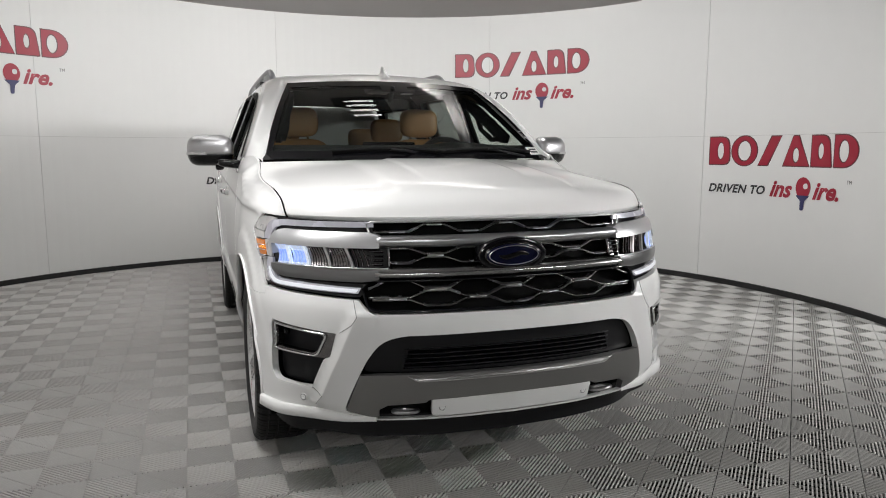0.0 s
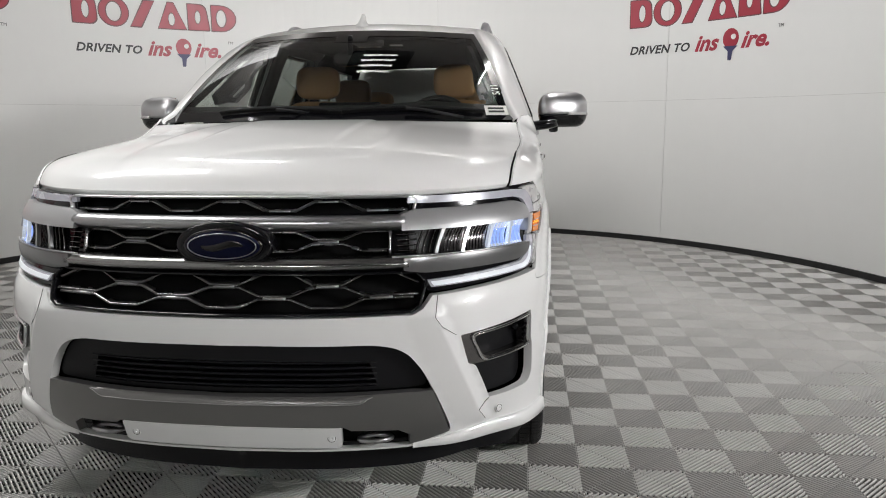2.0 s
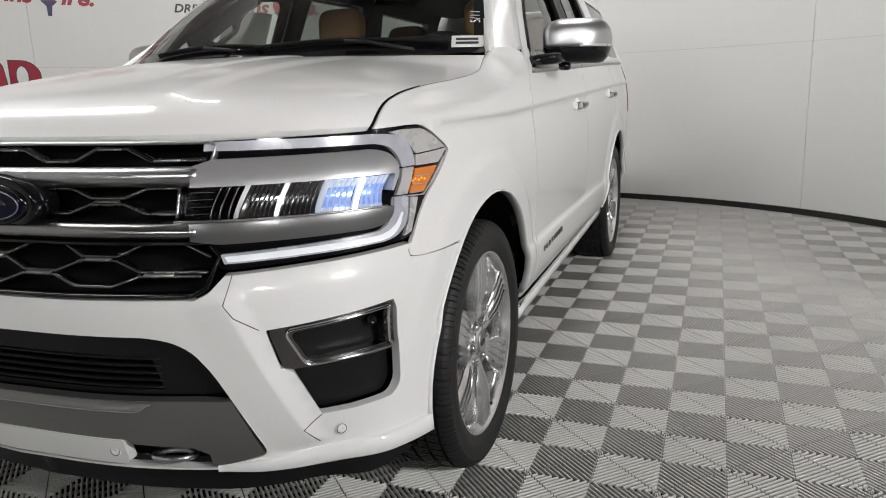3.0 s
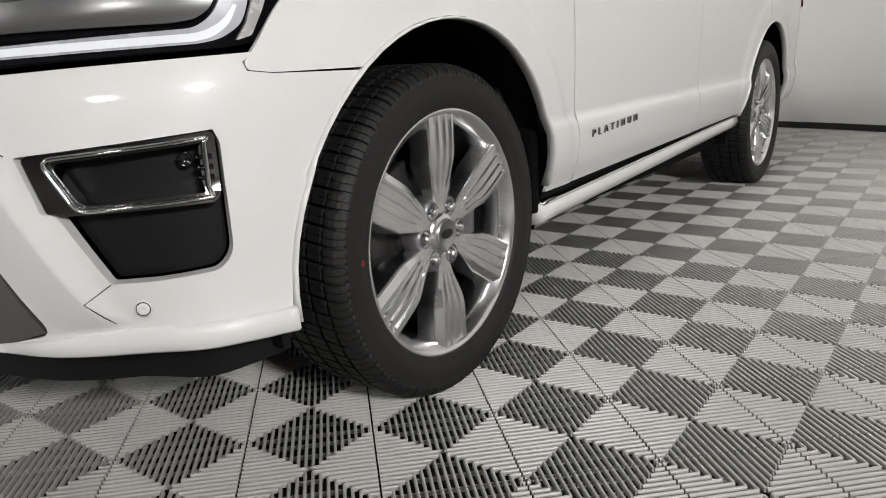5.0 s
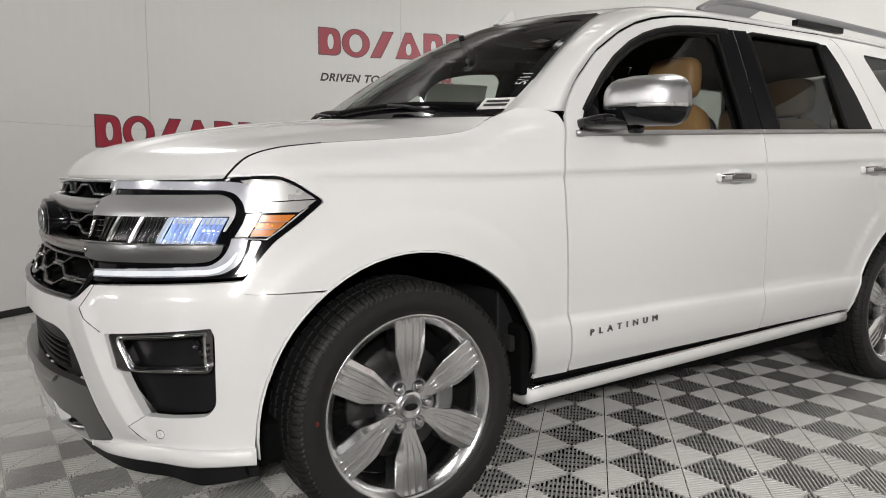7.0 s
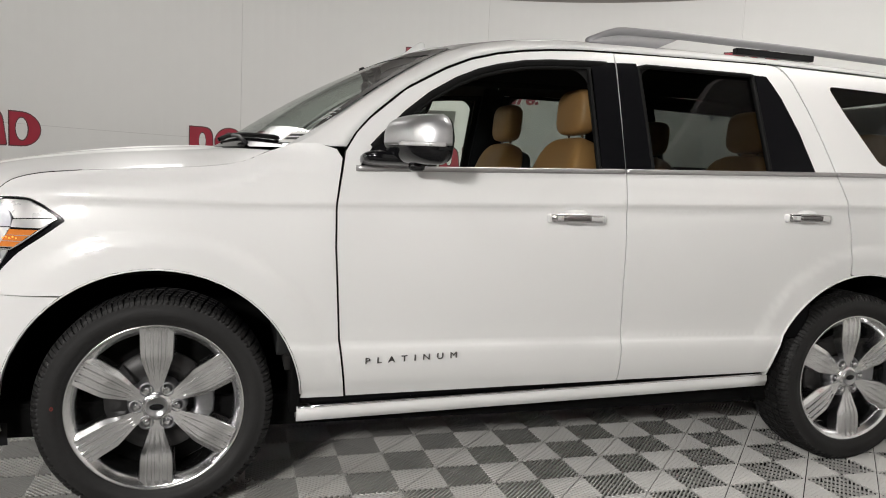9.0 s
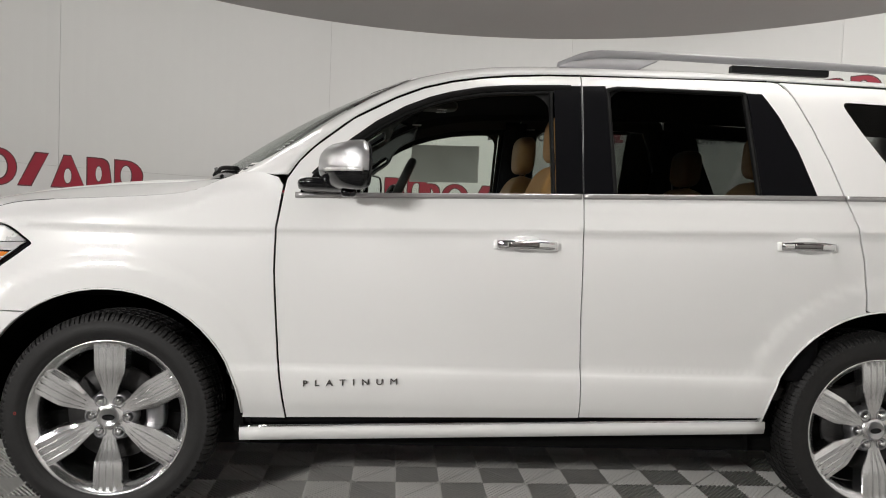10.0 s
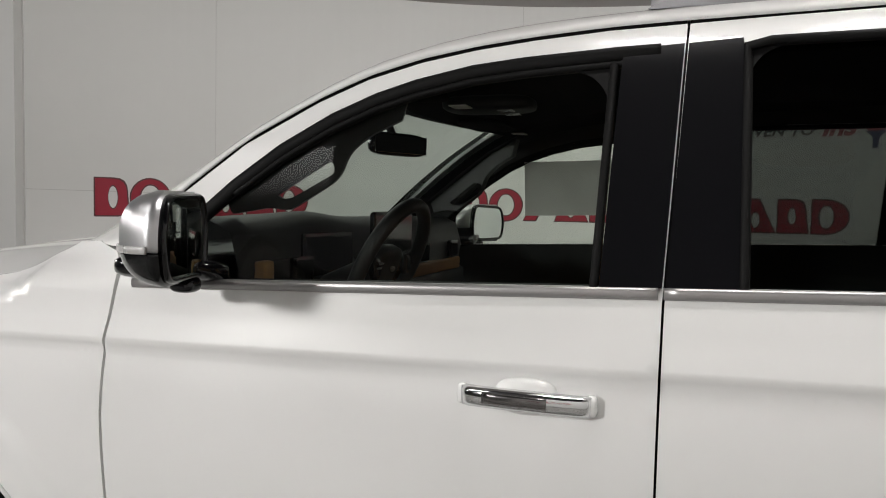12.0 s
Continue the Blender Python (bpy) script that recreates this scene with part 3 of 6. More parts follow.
def sx(x):
    """The way along the bumper line from the nose to where it is x off the middle."""
    return math.copysign(float(np.interp(abs(x), CX[:FRONT_N], CS[:FRONT_N])), x)


def sy(y):
    """The way along the bumper line to a place y on the car's side."""
    lo = int(np.searchsorted(CY, -0.78))
    return float(np.interp(y, CY[lo:SIDE_TO], CS[lo:SIDE_TO]))


RIDGE_Z = [.40, .437, .50, .60, .70, .735, .765]
RIDGE_S = [sx(x) for x in (.785, .768, .742, .702, .664, .650, .637)]


def ridge(s, z):
    """The raised blade of the bumper that runs from the grille's corner down beside the fog pocket."""
    k = s - float(np.interp(z, RIDGE_Z, RIDGE_S))
    h = 1 + k / .10 if k < 0 else 1 - k / .045
    return .015 * max(0.0, h) * smoothstep((z - .37) / .04) * smoothstep((.80 - z) / .03)


def skin(s, z, out=0.0):
    """The body's outside at a way s along the bumper line and a height z."""
    a = abs(s)
    if z < .80 and a < 1.1:
        out += ridge(a, z)
    x, y = float(np.interp(a, CS, CX)), float(np.interp(a, CS, CY))
    nx, ny, wf = float(np.interp(a, CS, NX)), float(np.interp(a, CS, NY)), float(np.interp(a, CS, WF))
    # the shoulder crease climbs a little towards the rear
    zz = z - .028 * (y - 1.2) * smoothstep((z - .7) / .4) * smoothstep((1.30 - z) / .08) if y > .3 else z + .025 * smoothstep((z - .7) / .4) * smoothstep((1.30 - z) / .08)
    d = wf * spline(z, FRONT_Z, FRONT_D) + (1 - wf) * spline(zz, SIDE_Z, SIDE_D)
    if y < -.3 and z < .62:
        # the bumper's rear corner stands straight down, with no tuck
        d *= 1 - .95 * smoothstep((-.34 - y) / .10) * smoothstep((y + .80) / .16)
    if y < 0.64:
        top = gap_height(y)
        d += float(np.interp(y, ROLL_Y, ROLL)) * smoothstep((z - top + 0.075) / 0.085) * smoothstep((0.64 - y) / 0.32)
        # the swollen lip round the wheel arch
        r = math.hypot(y, z - 0.395)
        d -= 0.011 * smoothstep((0.65 - r) / 0.055) * smoothstep((z - 0.45) / 0.2) * (1 - wf)
    elif y > 2.4:
        r = math.hypot(y - 3.112, z - 0.395)
        d -= 0.009 * smoothstep((0.645 - r) / 0.05) * smoothstep((z - 0.45) / 0.2)
    k = out - d
    return Vector((math.copysign(1, s) * (x + nx * k) if s else 0.0, y + ny * k, z))


def side_pts(points):
    return [(sy(y), z) for y, z in points]


def front_pts(points):
    return [(sx(x), z) for x, z in points]


def outward(s, z):
    return (skin(s, z, 0.02) - skin(s, z)).normalized()


def belt(y):
    return float(np.interp(y, [.70, 1.82, 2.93, 4.2], [1.283, 1.322, 1.358, 1.39]))


def arch(cy, a0, a1, r=0.512, n=18):
    """Points on a wheel arch; angles from straight back, over the top."""
    return [(cy + r * math.cos(radians(a0 + (a1 - a0) * k / n)), 0.395 + r * math.sin(radians(a0 + (a1 - a0) * k / n))) for k in range(n + 1)]


suv = thing("suv", "white large sport utility vehicle parked on ribbed grey tiles", "car")

# fender
fender = (rounded([(-.572, 1.131), (-.47, 1.137), (-.417, 1.136), (-.371, 1.118), (-.300, 1.071), (-.293, 1.060), (-.36, 1.008), (-.44, .952), (-.488, .902), (-.518, .862), (-.549, .83), (-.546, .816), (-.50, .8095)], [0, .02, .02, .02, .006, .006, .02, .02, .02, .02, .008, .006, 0])
          + arch(0, 126, 3) + [(.508, .41), (.672, .41), (.640, .641), (.617, .99), (.617, 1.151), (.640, 1.32), (.62, 1.352), (.55, 1.372), (.47, 1.368)]
          + [(y, gap_height(y)) for y in np.linspace(.388, -.566, 40)])
CREASES = [side_pts([(-.30, dz + 1.143), (.3, dz + 1.143), (1.2, dz + 1.168), (3.0, dz + 1.218), (4.1, dz + 1.249)]) for dz in (-.034, -.018, -.009, 0, .009)]
CREASES += [side_pts([(.5, z), (3.0, z)]) for z in (.600, .612, .624)]
panel("fender", side_pts(fender), skin, PAINT, suv, lines=CREASES, res=.022)

# doors
GAP_TOP = [(.655, 1.347), (.70, 1.42), (.755, 1.48), (.90, 1.602), (1.065, 1.697), (1.18, 1.748), (1.301, 1.783), (1.42, 1.806), (1.544, 1.822), (1.70, 1.836), (1.8475, 1.842)]
front_door = [(.680, .413), (.648, .641), (.625, .99), (.625, 1.151)] + GAP_TOP + [(1.8255, 1.304), (1.8245, 1.15), (1.8245, .85), (1.8425, .433)]
FRONT_WIN = [(.712, belt(.71) + .012), (.757, 1.365), (.80, 1.41), (.90, 1.508), (1.0, 1.588), (1.112, 1.656), (1.21, 1.70), (1.298, 1.728), (1.42, 1.755), (1.536, 1.768), (1.72, 1.780), (1.80, 1.783), (1.795, belt(1.8) + .012)]
REAR_WIN = [(1.878, belt(1.88) + .012), (1.885, 1.790), (2.2, 1.803), (2.56, 1.806), (2.64, 1.800), (2.70, 1.70), (2.76, 1.55), (2.81, belt(2.8) + .012)]
REAR_GAP = [(2.735, 1.862), (2.775, 1.80), (2.835, 1.66), (2.888, 1.50), (2.926, 1.36), (2.965, 1.24), (2.99, 1.10), (3.0, .95), (3.0, .907)]
rear_door = ([(1.847, .435), (1.829, .85), (1.829, 1.15), (1.830, 1.304), (1.852, 1.842), (2.0, 1.848), (2.4, 1.860), (2.70, 1.868)] + REAR_GAP
             + arch(3.112, 102, 174) + [(2.605, .447)])
QUARTER_WIN = [(2.99, 1.785), (3.06, 1.65), (3.21, 1.41), (4.05, 1.42), (3.98, 1.60), (3.90, 1.77)]
quarter = ([(y + .008, z) for y, z in REAR_GAP[1:]] + [(y, z) for y, z in arch(3.112, 100, 2)] + [(3.64, .41), (4.18, .46), (4.19, 1.3), (4.17, 1.6), (4.10, 1.85), (2.75, 1.868)])
doors = []
doors.append(panel("front_door", side_pts(front_door), skin, PAINT, suv, [side_pts(rounded(FRONT_WIN, .02))], lines=CREASES, label="white front door with black window trim"))
doors.append(panel("rear_door", side_pts(rear_door), skin, PAINT, suv, [side_pts(rounded(REAR_WIN, .02))], lines=CREASES, label="white rear door with black window trim"))
panel("quarter_panel", side_pts(quarter), skin, PAINT, suv, [side_pts(rounded(QUARTER_WIN, .04))], lines=CREASES)


def mirrored_part(name, data, material, parent, label=""):
    """One part on the left and its mirror image on the right; parent: one, or a left and a right one."""
    pl, pr = parent if isinstance(parent, (list, tuple)) else (parent, parent)
    return [part(name, mesh_of(name, *data), material, pl, label), part(name, mesh_of(name, *flipped(*data)), material, pr, label)]


def side_sheet(name, outline, material, parents, out, holes=(), res=.035, thick=.006, flange=True, label=""):
    data = sheet(side_pts(outline), skin, [side_pts(h) for h in holes], res, thick, out, flange)
    return mirrored_part(name, data, material, parents, label)


def side_bar(name, points, width, depth, material, parents, out=0.0, step=.03, closed=False, bevel=.25):
    pts = resample([Vector(p) for p in points], step, closed)
    path = [skin(sy(p[0]), p[1], out) for p in pts]
    data = sweep(path, width, depth, lambda k: outward(sy(pts[k][0]), pts[k][1]), closed, bevel)
    return mirrored_part(name, data, material, parents)


side_sheet("tail_lamp", rounded([(4.075, 1.00), (4.085, 1.36), (4.185, 1.38), (4.19, .99)], .02), TAIL_RED, suv, .012, res=.04, thick=.02)
# glass, pillar covers and seals of the doors
fd, rd = doors
side_sheet("window_glass", FRONT_WIN, GLASS_CLEAR, fd, -.016, flange=False)
side_sheet("window_glass", REAR_WIN, GLASS_DARK, rd, -.016, flange=False)
side_sheet("quarter_glass", QUARTER_WIN, GLASS_DARK, suv, -.006, flange=False)
side_sheet("pillar_cover", [(1.716, belt(1.72) + .012), (1.728, 1.790), (1.8435, 1.797), (1.8245, belt(1.8) + .012)], PILLAR_BLACK, fd, .004)
side_sheet("pillar_cover", [(1.8305, belt(1.83) + .012), (1.8515, 1.797), (1.950, 1.803), (1.950, belt(1.95) + .012)], PILLAR_BLACK, rd, .004)
side_sheet("pillar_cover", [(2.565, belt(2.56) + .012), (2.575, 1.803), (2.64, 1.803), (2.70, 1.70), (2.76, 1.55), (2.81, belt(2.8) + .012)], PILLAR_BLACK, rd, .002)
side_sheet("mirror_sail", [(.705, belt(.7) + .012), (.757, 1.372), (.80, 1.417), (.845, 1.455), (.815, belt(.8) + .012)], GLOSS_BLACK, fd, .003)
side_bar("window_seal", FRONT_WIN[1:-1], .030, .022, RUBBER_SEAL, fd, -.004)
side_bar("window_seal", [(y, z - .02) for y, z in FRONT_WIN[3:-1]], .014, .022, RUBBER_SEAL, fd, -.010)
side_bar("window_seal", [(1.706, belt(1.7)), (1.712, 1.76)], .016, .024, RUBBER_SEAL, fd, -.004)
side_bar("window_seal", [(1.958, belt(1.95)), (1.958, 1.785), (2.0, 1.795), (2.56, 1.80), (2.562, belt(2.56))], .018, .024, RUBBER_SEAL, rd, -.004)
side_bar("belt_moulding", [(.69, belt(.69) + .002), (1.0, belt(1.0) + .002), (1.818, belt(1.81) + .002)], .021, .012, BELT, fd, .004)
side_bar("belt_moulding", [(1.828, belt(1.82) + .002), (2.4, belt(2.4) + .002), (2.925, belt(2.92) + .002)], .021, .012, BELT, rd, .004)
side_bar("belt_moulding", [(2.934, belt(2.93) + .002), (4.15, belt(4.15) + .002)], .021, .012, BELT, suv, .004)


def corner(cy, cz, r, sgn, parents):
    """The rounded inner corner of a window frame; sgn: +1 where it closes the rear end."""
    arc = [(cy + sgn * r * math.sin(q), cz + r * math.cos(q)) for q in np.linspace(0, math.pi / 2, 9)]
    side_sheet("window_corner", [(cy, cz + r + .03), (cy + sgn * (r + .012), cz + r + .03), (cy + sgn * (r + .012), cz)] + arc[::-1], RUBBER_SEAL, parents, -.008, res=.02)


# black strips that stand in for the shade inside the door gaps
side_bar("gap_seal", [(1.8275, belt(1.82)), (1.848, 1.80)], .016, .004, DARK_VOID, suv, -.010)
side_bar("gap_seal", [(y - .001, z + .005) for y, z in GAP_TOP], .018, .004, DARK_VOID, suv, -.011)
side_bar("gap_seal", [(1.852, 1.847), (2.0, 1.854), (2.4, 1.866), (2.70, 1.873)], .018, .004, DARK_VOID, suv, -.011)
corner(1.622, 1.664, .085, 1, fd)
corner(2.036, 1.712, .075, -1, rd)


def handle(y0, y1, z, parents):
    """A pull handle: painted cup behind, chrome bar in front with a smoked inlay."""
    mid = (y0 + y1) / 2
    path = [skin(sy(y0 + (y1 - y0) * k / 16), z + .004 * math.sin(math.pi * k / 16), .012 + .026 * math.sin(math.pi * k / 16) ** .6) for k in range(17)]
    cup = bag(skin(sy(mid), z, -.012), (.044, .13, .078), .8)
    mirrored_part("handle_cup", cup, PAINT, parents)
    bars = mirrored_part("door_handle", sweep(path, .036, .020, lambda k: Vector((1, 0, 0))), CHROME, parents, "chrome pull handle")
    inlay = [p + Vector((.0085, 0, .001)) for p in path[3:12]]
    mirrored_part("inlay", sweep(inlay, .020, .008, lambda k: Vector((1, 0, 0))), SMOKE, bars)
    for e in (y0, y1):
        mirrored_part("handle_mount", bag(skin(sy(e), z, .006), (.03, .022, .038), .6, 12, 8), PAINT, parents)


handle(1.478, 1.715, 1.122, fd)
handle(2.632, 2.860, 1.155, rd)

# badge on the front door, flush letters in dark chrome
v, f = letters("PLATINUM", .034, .003, spacing=2.2)
w = max(p.x for p in v)
data = [skin(sy(.742 + p.x / w * .366), .546 + p.y + .016 * p.x / w, .004 + p.z) for p in v]
for piece, fs in islands(data, f):
    part("badge_letter", mesh_of("badge_letter", piece, fs, smooth=False), SMOKE, fd[0], "dark chrome letter")
data = [Vector((-p.x, p.y, p.z)) for p in (skin(sy(1.108 - q.x / w * .366), .562 + q.y - .016 * q.x / w, .004 + q.z) for q in v)]
for piece, fs in islands(data, f):
    part("badge_letter", mesh_of("badge_letter", piece, fs, smooth=False), SMOKE, fd[1], "dark chrome letter")


# rocker: black step gap, white running board with a bright top edge
def rocker_z(y):
    return .372 + .028 * (y - .5)


side_sheet("rocker_gap", [(.49, rocker_z(.5) - .01), (2.63, rocker_z(2.63) - .01), (2.63, rocker_z(2.63) + .04), (.49, rocker_z(.5) + .055)], TRIM_BLACK, suv, -.035, flange=False)
rows = []
for k in range(25):
    y = .497 + (2.632 - .497) * k / 24
    z = rocker_z(y)
    x = .952
    prof = [(x - .12, z), (x - .02, z + .002), (x + .004, z - .006), (x + .008, z - .03), (x - .002, z - .056), (x - .03, z - .066), (x - .12, z - .066)]
    rows.append([(a, y, b) for a, b in prof])
v, f = loft(rows)
f += [list(range(7))[::-1], list(range(24 * 7, 25 * 7))]
boards = mirrored_part("running_board", (v, [q[::-1] for q in f]), PAINT, suv)
edge = [Vector((.945, .50 + 2.13 * k / 20, rocker_z(.50 + 2.13 * k / 20) + .004)) for k in range(21)]
mirrored_part("step_trim", sweep(edge, .030, .006, lambda k: Vector((.3, 0, 1))), CHROME, boards)

# cant rail over the doors, from the foot of the windshield back
RAIL_A = [(.60, 1.362)] + [(y - .003, z + .010) for y, z in GAP_TOP] + [(2.2, 1.862), (2.70, 1.878), (3.2, 1.876), (3.9, 1.862), (4.10, 1.852)]
B_Y = [.43, .60, .83, 1.0, 1.148, 1.383, 1.774, 2.75, 3.6, 4.15]
B_X = [.862, .80, .715, .662, .630, .612, .610, .610, .60, .585]
B_Z = [1.352, 1.465, 1.632, 1.742, 1.815, 1.874, 1.905, 1.912, 1.90, 1.87]
A_ALONG = np.cumsum([0] + [math.hypot(RAIL_A[k + 1][0] - RAIL_A[k][0], RAIL_A[k + 1][1] - RAIL_A[k][1]) for k in range(len(RAIL_A) - 1)])


def roof_edge(y):
    return Vector((spline(y, B_Y, B_X), y, spline(y, B_Y, B_Z)))


rows = []
for k in range(61):
    t = k / 60
    a = A_ALONG[-1] * t
    ya, za = np.interp(a, A_ALONG, [p[0] for p in RAIL_A]), np.interp(a, A_ALONG, [p[1] for p in RAIL_A])
    pa = skin(sy(ya), za)
    # the matching place on the upper edge lies square to the slope of the pillar
    yb = .43 + (4.15 - .43) * float(np.interp(ya, [.60, .75, 1.0, 1.3, 1.6, 4.1], [0, .075, .148, .235, .318, 1.0]))
    pb = roof_edge(yb)
    mid = (pa + pb) / 2 + Vector((.4, -.15 if ya < 1.2 else 0, .9)).normalized() * .012
    low = pa + Vector((-.03, 0, .004))
    rows.append([low, pa, pa.lerp(mid, .5) + Vector((.003, 0, .003)), mid, mid.lerp(pb, .5) + Vector((.001, 0, .002)), pb, pb + Vector((-.01, .006, -.014))])
v, f = loft(rows)
mirrored_part("cant_rail", (v, [q[::-1] for q in f]), PAINT, suv)

# roof
rows = []
for k in range(41):
    y0 = 1.135 + (4.15 - 1.135) * k / 40
    e = roof_edge(y0)
    fade = max(0, 1 - k / 10) ** 2
    crown = float(np.interp(k, [0, 1, 2, 4, 10], [.018, .031, .032, .028, .022]))
    rows.append([(u * e.x, y0 - .155 * (1 - u * u) * fade, e.z + crown * (1 - u * u)) for u in np.linspace(-1, 1, 25)])
part("roof", mesh_of("roof", *loft(rows)), PAINT, suv)
rows = [[(p[0] * .97, p[1], p[2] - .045) for p in r] for r in rows]
part("headliner", mesh_of("headliner", *loft([r[::-1] for r in rows])), HEADLINER, suv)

# roof rails
for sgn in (1, -1):
    pts = [(.640, 1.76, 1.898), (.642, 1.82, 1.925), (.645, 1.90, 1.956), (.645, 2.05, 1.966), (.645, 2.5, 1.968), (.642, 3.2, 1.962), (.635, 3.75, 1.945), (.628, 3.95, 1.92), (.62, 4.05, 1.89)]
    path = [Vector((sgn * spline(y, [p[1] for p in pts], [p[0] for p in pts]), y, spline(y, [p[1] for p in pts], [p[2] for p in pts]))) for y in np.linspace(1.77, 4.04, 50)]
    rail = part("roof_rail", mesh_of("roof_rail", *sweep(path, .042, .034, lambda k: Vector((sgn * .25, 0, 1)))), RAIL, suv)
    foot = [[(sgn * (.640 + dx), y, 1.893 if not up else 1.893 + (h - 1.893) * up) for dx, up in ((-.026, 0), (-.02, 1), (.02, 1), (.028, 0))] for y, h in ((1.765, 1.897), (1.85, 1.935), (1.92, 1.953), (2.10, 1.957))]
    foot.append([(sgn * (.640 + dx), 2.22, z) for dx, z in ((-.02, 1.948), (-.02, 1.957), (.02, 1.957), (.02, 1.948))])
    v, f = loft(foot)
    part("rail_foot", mesh_of("rail_foot", v, f if sgn < 0 else [q[::-1] for q in f]), RAIL, rail)
    part("rail_slot", block((sgn * .64 - .018, 2.55, 1.915), (sgn * .64 + .018, 3.0, 1.945), .004), TRIM_BLACK, rail)

# shark-fin aerial
fin = []
for h, front, back, w in ((0, 1.045, 1.262, .046), (.014, 1.06, 1.255, .042), (.024, 1.078, 1.225, .030), (.034, 1.093, 1.192, .021), (.052, 1.114, 1.184, .015), (.068, 1.134, 1.180, .011), (.078, 1.150, 1.177, .008), (.081, 1.157, 1.173, .004)):
    fin.append([(math.sin(2 * math.pi * j / 14) * w, (front + back) / 2 - math.cos(2 * math.pi * j / 14) * (back - front) / 2, 1.860 + h) for j in range(14)])
v, f = loft(fin, True)
part("aerial_fin", mesh_of("aerial_fin", v, f + [list(range(98, 112))]), PAINT, suv)


# windshield
def windshield(u, w, out=0.0):
    """u from side to side, -1 to 1; w from the foot to the top, 0 to 1."""
    x = u * (.845 + (.622 - .845) * w)
    y = (.155 + .325 * u * u) * (1 - w) + (.98 + .150 * u * u) * w
    z = 1.352 * (1 - w) + (1.828 - .014 * u * u) * w + .035 * math.sin(math.pi * w)
    return Vector((x, y - .55 * out, z + .83 * out))


def wind_band(u0, u1, w0, w1, out, nu=24, nw=12):
    return loft([[windshield(u0 + (u1 - u0) * j / nu, w0 + (w1 - w0) * k / nw, out) for j in range(nu + 1)] for k in range(nw + 1)])


screen = part("windshield", mesh_of("windshield", *wind_band(-1, 1, 0, 1, 0)), GLASS_WIND, suv, "large raked windshield with black edge")
part("black_edge", mesh_of("black_edge", *joined(wind_band(-1, 1, 0, .075, .002, 24, 3), wind_band(-1, 1, .90, 1, .002, 24, 3), wind_band(-1, -.955, .075, .9, .002, 2, 10), wind_band(.955, 1, .075, .9, .002, 2, 10), wind_band(-.13, .13, .80, .9, .002, 6, 2))), GLOSS_BLACK, screen)
# price slip and marker number in the lower corner, on the driver's side
slip = wind_band(.868, .992, .030, .108, .004, 3, 2)
slip_ob = part("price_slip", mesh_of("price_slip", *slip), PAPER, screen, "white paper slip with printed bars")
for k in range(2):
    part("print_bar", mesh_of("print_bar", *wind_band(.885, .972, .048 + .026 * k, .064 + .026 * k, .006, 3, 1)), PRINT, slip_ob)
v, f = letters("5/11", .062)
data = [windshield(.982 - p.y * 1.0, .20 + p.x * .9, .004) for p in v]
part("marker_number", mesh_of("marker_number", data, f, smooth=False), CHALK, screen, "white hand-marked number")


# hood
HOOD_Y = np.linspace(-.90, .25, 461)
HOOD_Z = softened(np.array([spline(y, [-.858, -.835, -.78, -.66, -.45, -.15, .2], [1.128, 1.168, 1.207, 1.245, 1.286, 1.326, 1.352]) for y in HOOD_Y]), 5.0)


def hood(v, w, out=0.0):
    """v from side to side, -1 to 1; w from the nose to the cowl, 0 to 1."""
    y = -.566 + (.388 + .566) * w
    gz = gap_height(y)
    edge = skin(sy(y), gz)
    gx = edge.x - .005 - .004 * smoothstep((-.22 - y) / .2)
    a = abs(v)
    off = -.292 + .052 * w
    p = 3.6 - 1.6 * w
    yc = y + off
    zc = float(np.interp(yc, HOOD_Y, HOOD_Z))
    x = v * gx
    z = gz + (zc - gz) * (1 - a ** (3.2 - .6 * w)) + .008 * smoothstep((.46 - abs(x)) / .07) * smoothstep(w / .15) * smoothstep((1.08 - w) / .2) + .006 * smoothstep((.262 - abs(x)) / .024) * smoothstep((w - .2) / .4)
    return Vector((x, edge.y + off * (1 - a ** p), z + out))


def steps(n, power=1.0):
    return [(k / n) ** power for k in range(n + 1)]


rows = [[hood(-1 + 2 * j / 160, w) for j in range(161)] for w in steps(48, 1.7)]
lip = [Vector((p.x * .995, p.y + .016, p.z - .018)) for p in rows[0]]
rows.insert(0, lip)
v, f = loft(rows)
n = 161
under = []
for r in rows[1:]:
    under.append((r[0] + Vector((.006, 0, -.016)), r[-1] + Vector((-.006, 0, -.016))))
s = len(v)
for k, (a, b) in enumerate(under):
    v += [a, b]
    if k:
        i, j = s + 2 * (k - 1), s + 2 * k
        ra, rb = (k) * n, (k + 1) * n
        f += [[ra, rb, j, i], [rb + n - 1, ra + n - 1, i + 1, j + 1]]
part("hood", mesh_of("hood", v, f), PAINT, suv, "white clamshell hood with raised middle")
# nearly flush black strip painting the shade of the gap beside the hood
for y0, y1, wide in ((-.585, -.26, .013), (-.26, .40, .008)):
    shade_path = [skin(sy(y), gap_height(y), -.003) + Vector((-.005, 0, -.002)) for y in np.linspace(y0, y1, 30)]
    mirrored_part("hood_gutter", sweep(shade_path, wide, .004, lambda k: Vector((.75, 0, .66))), DARK_VOID, suv)

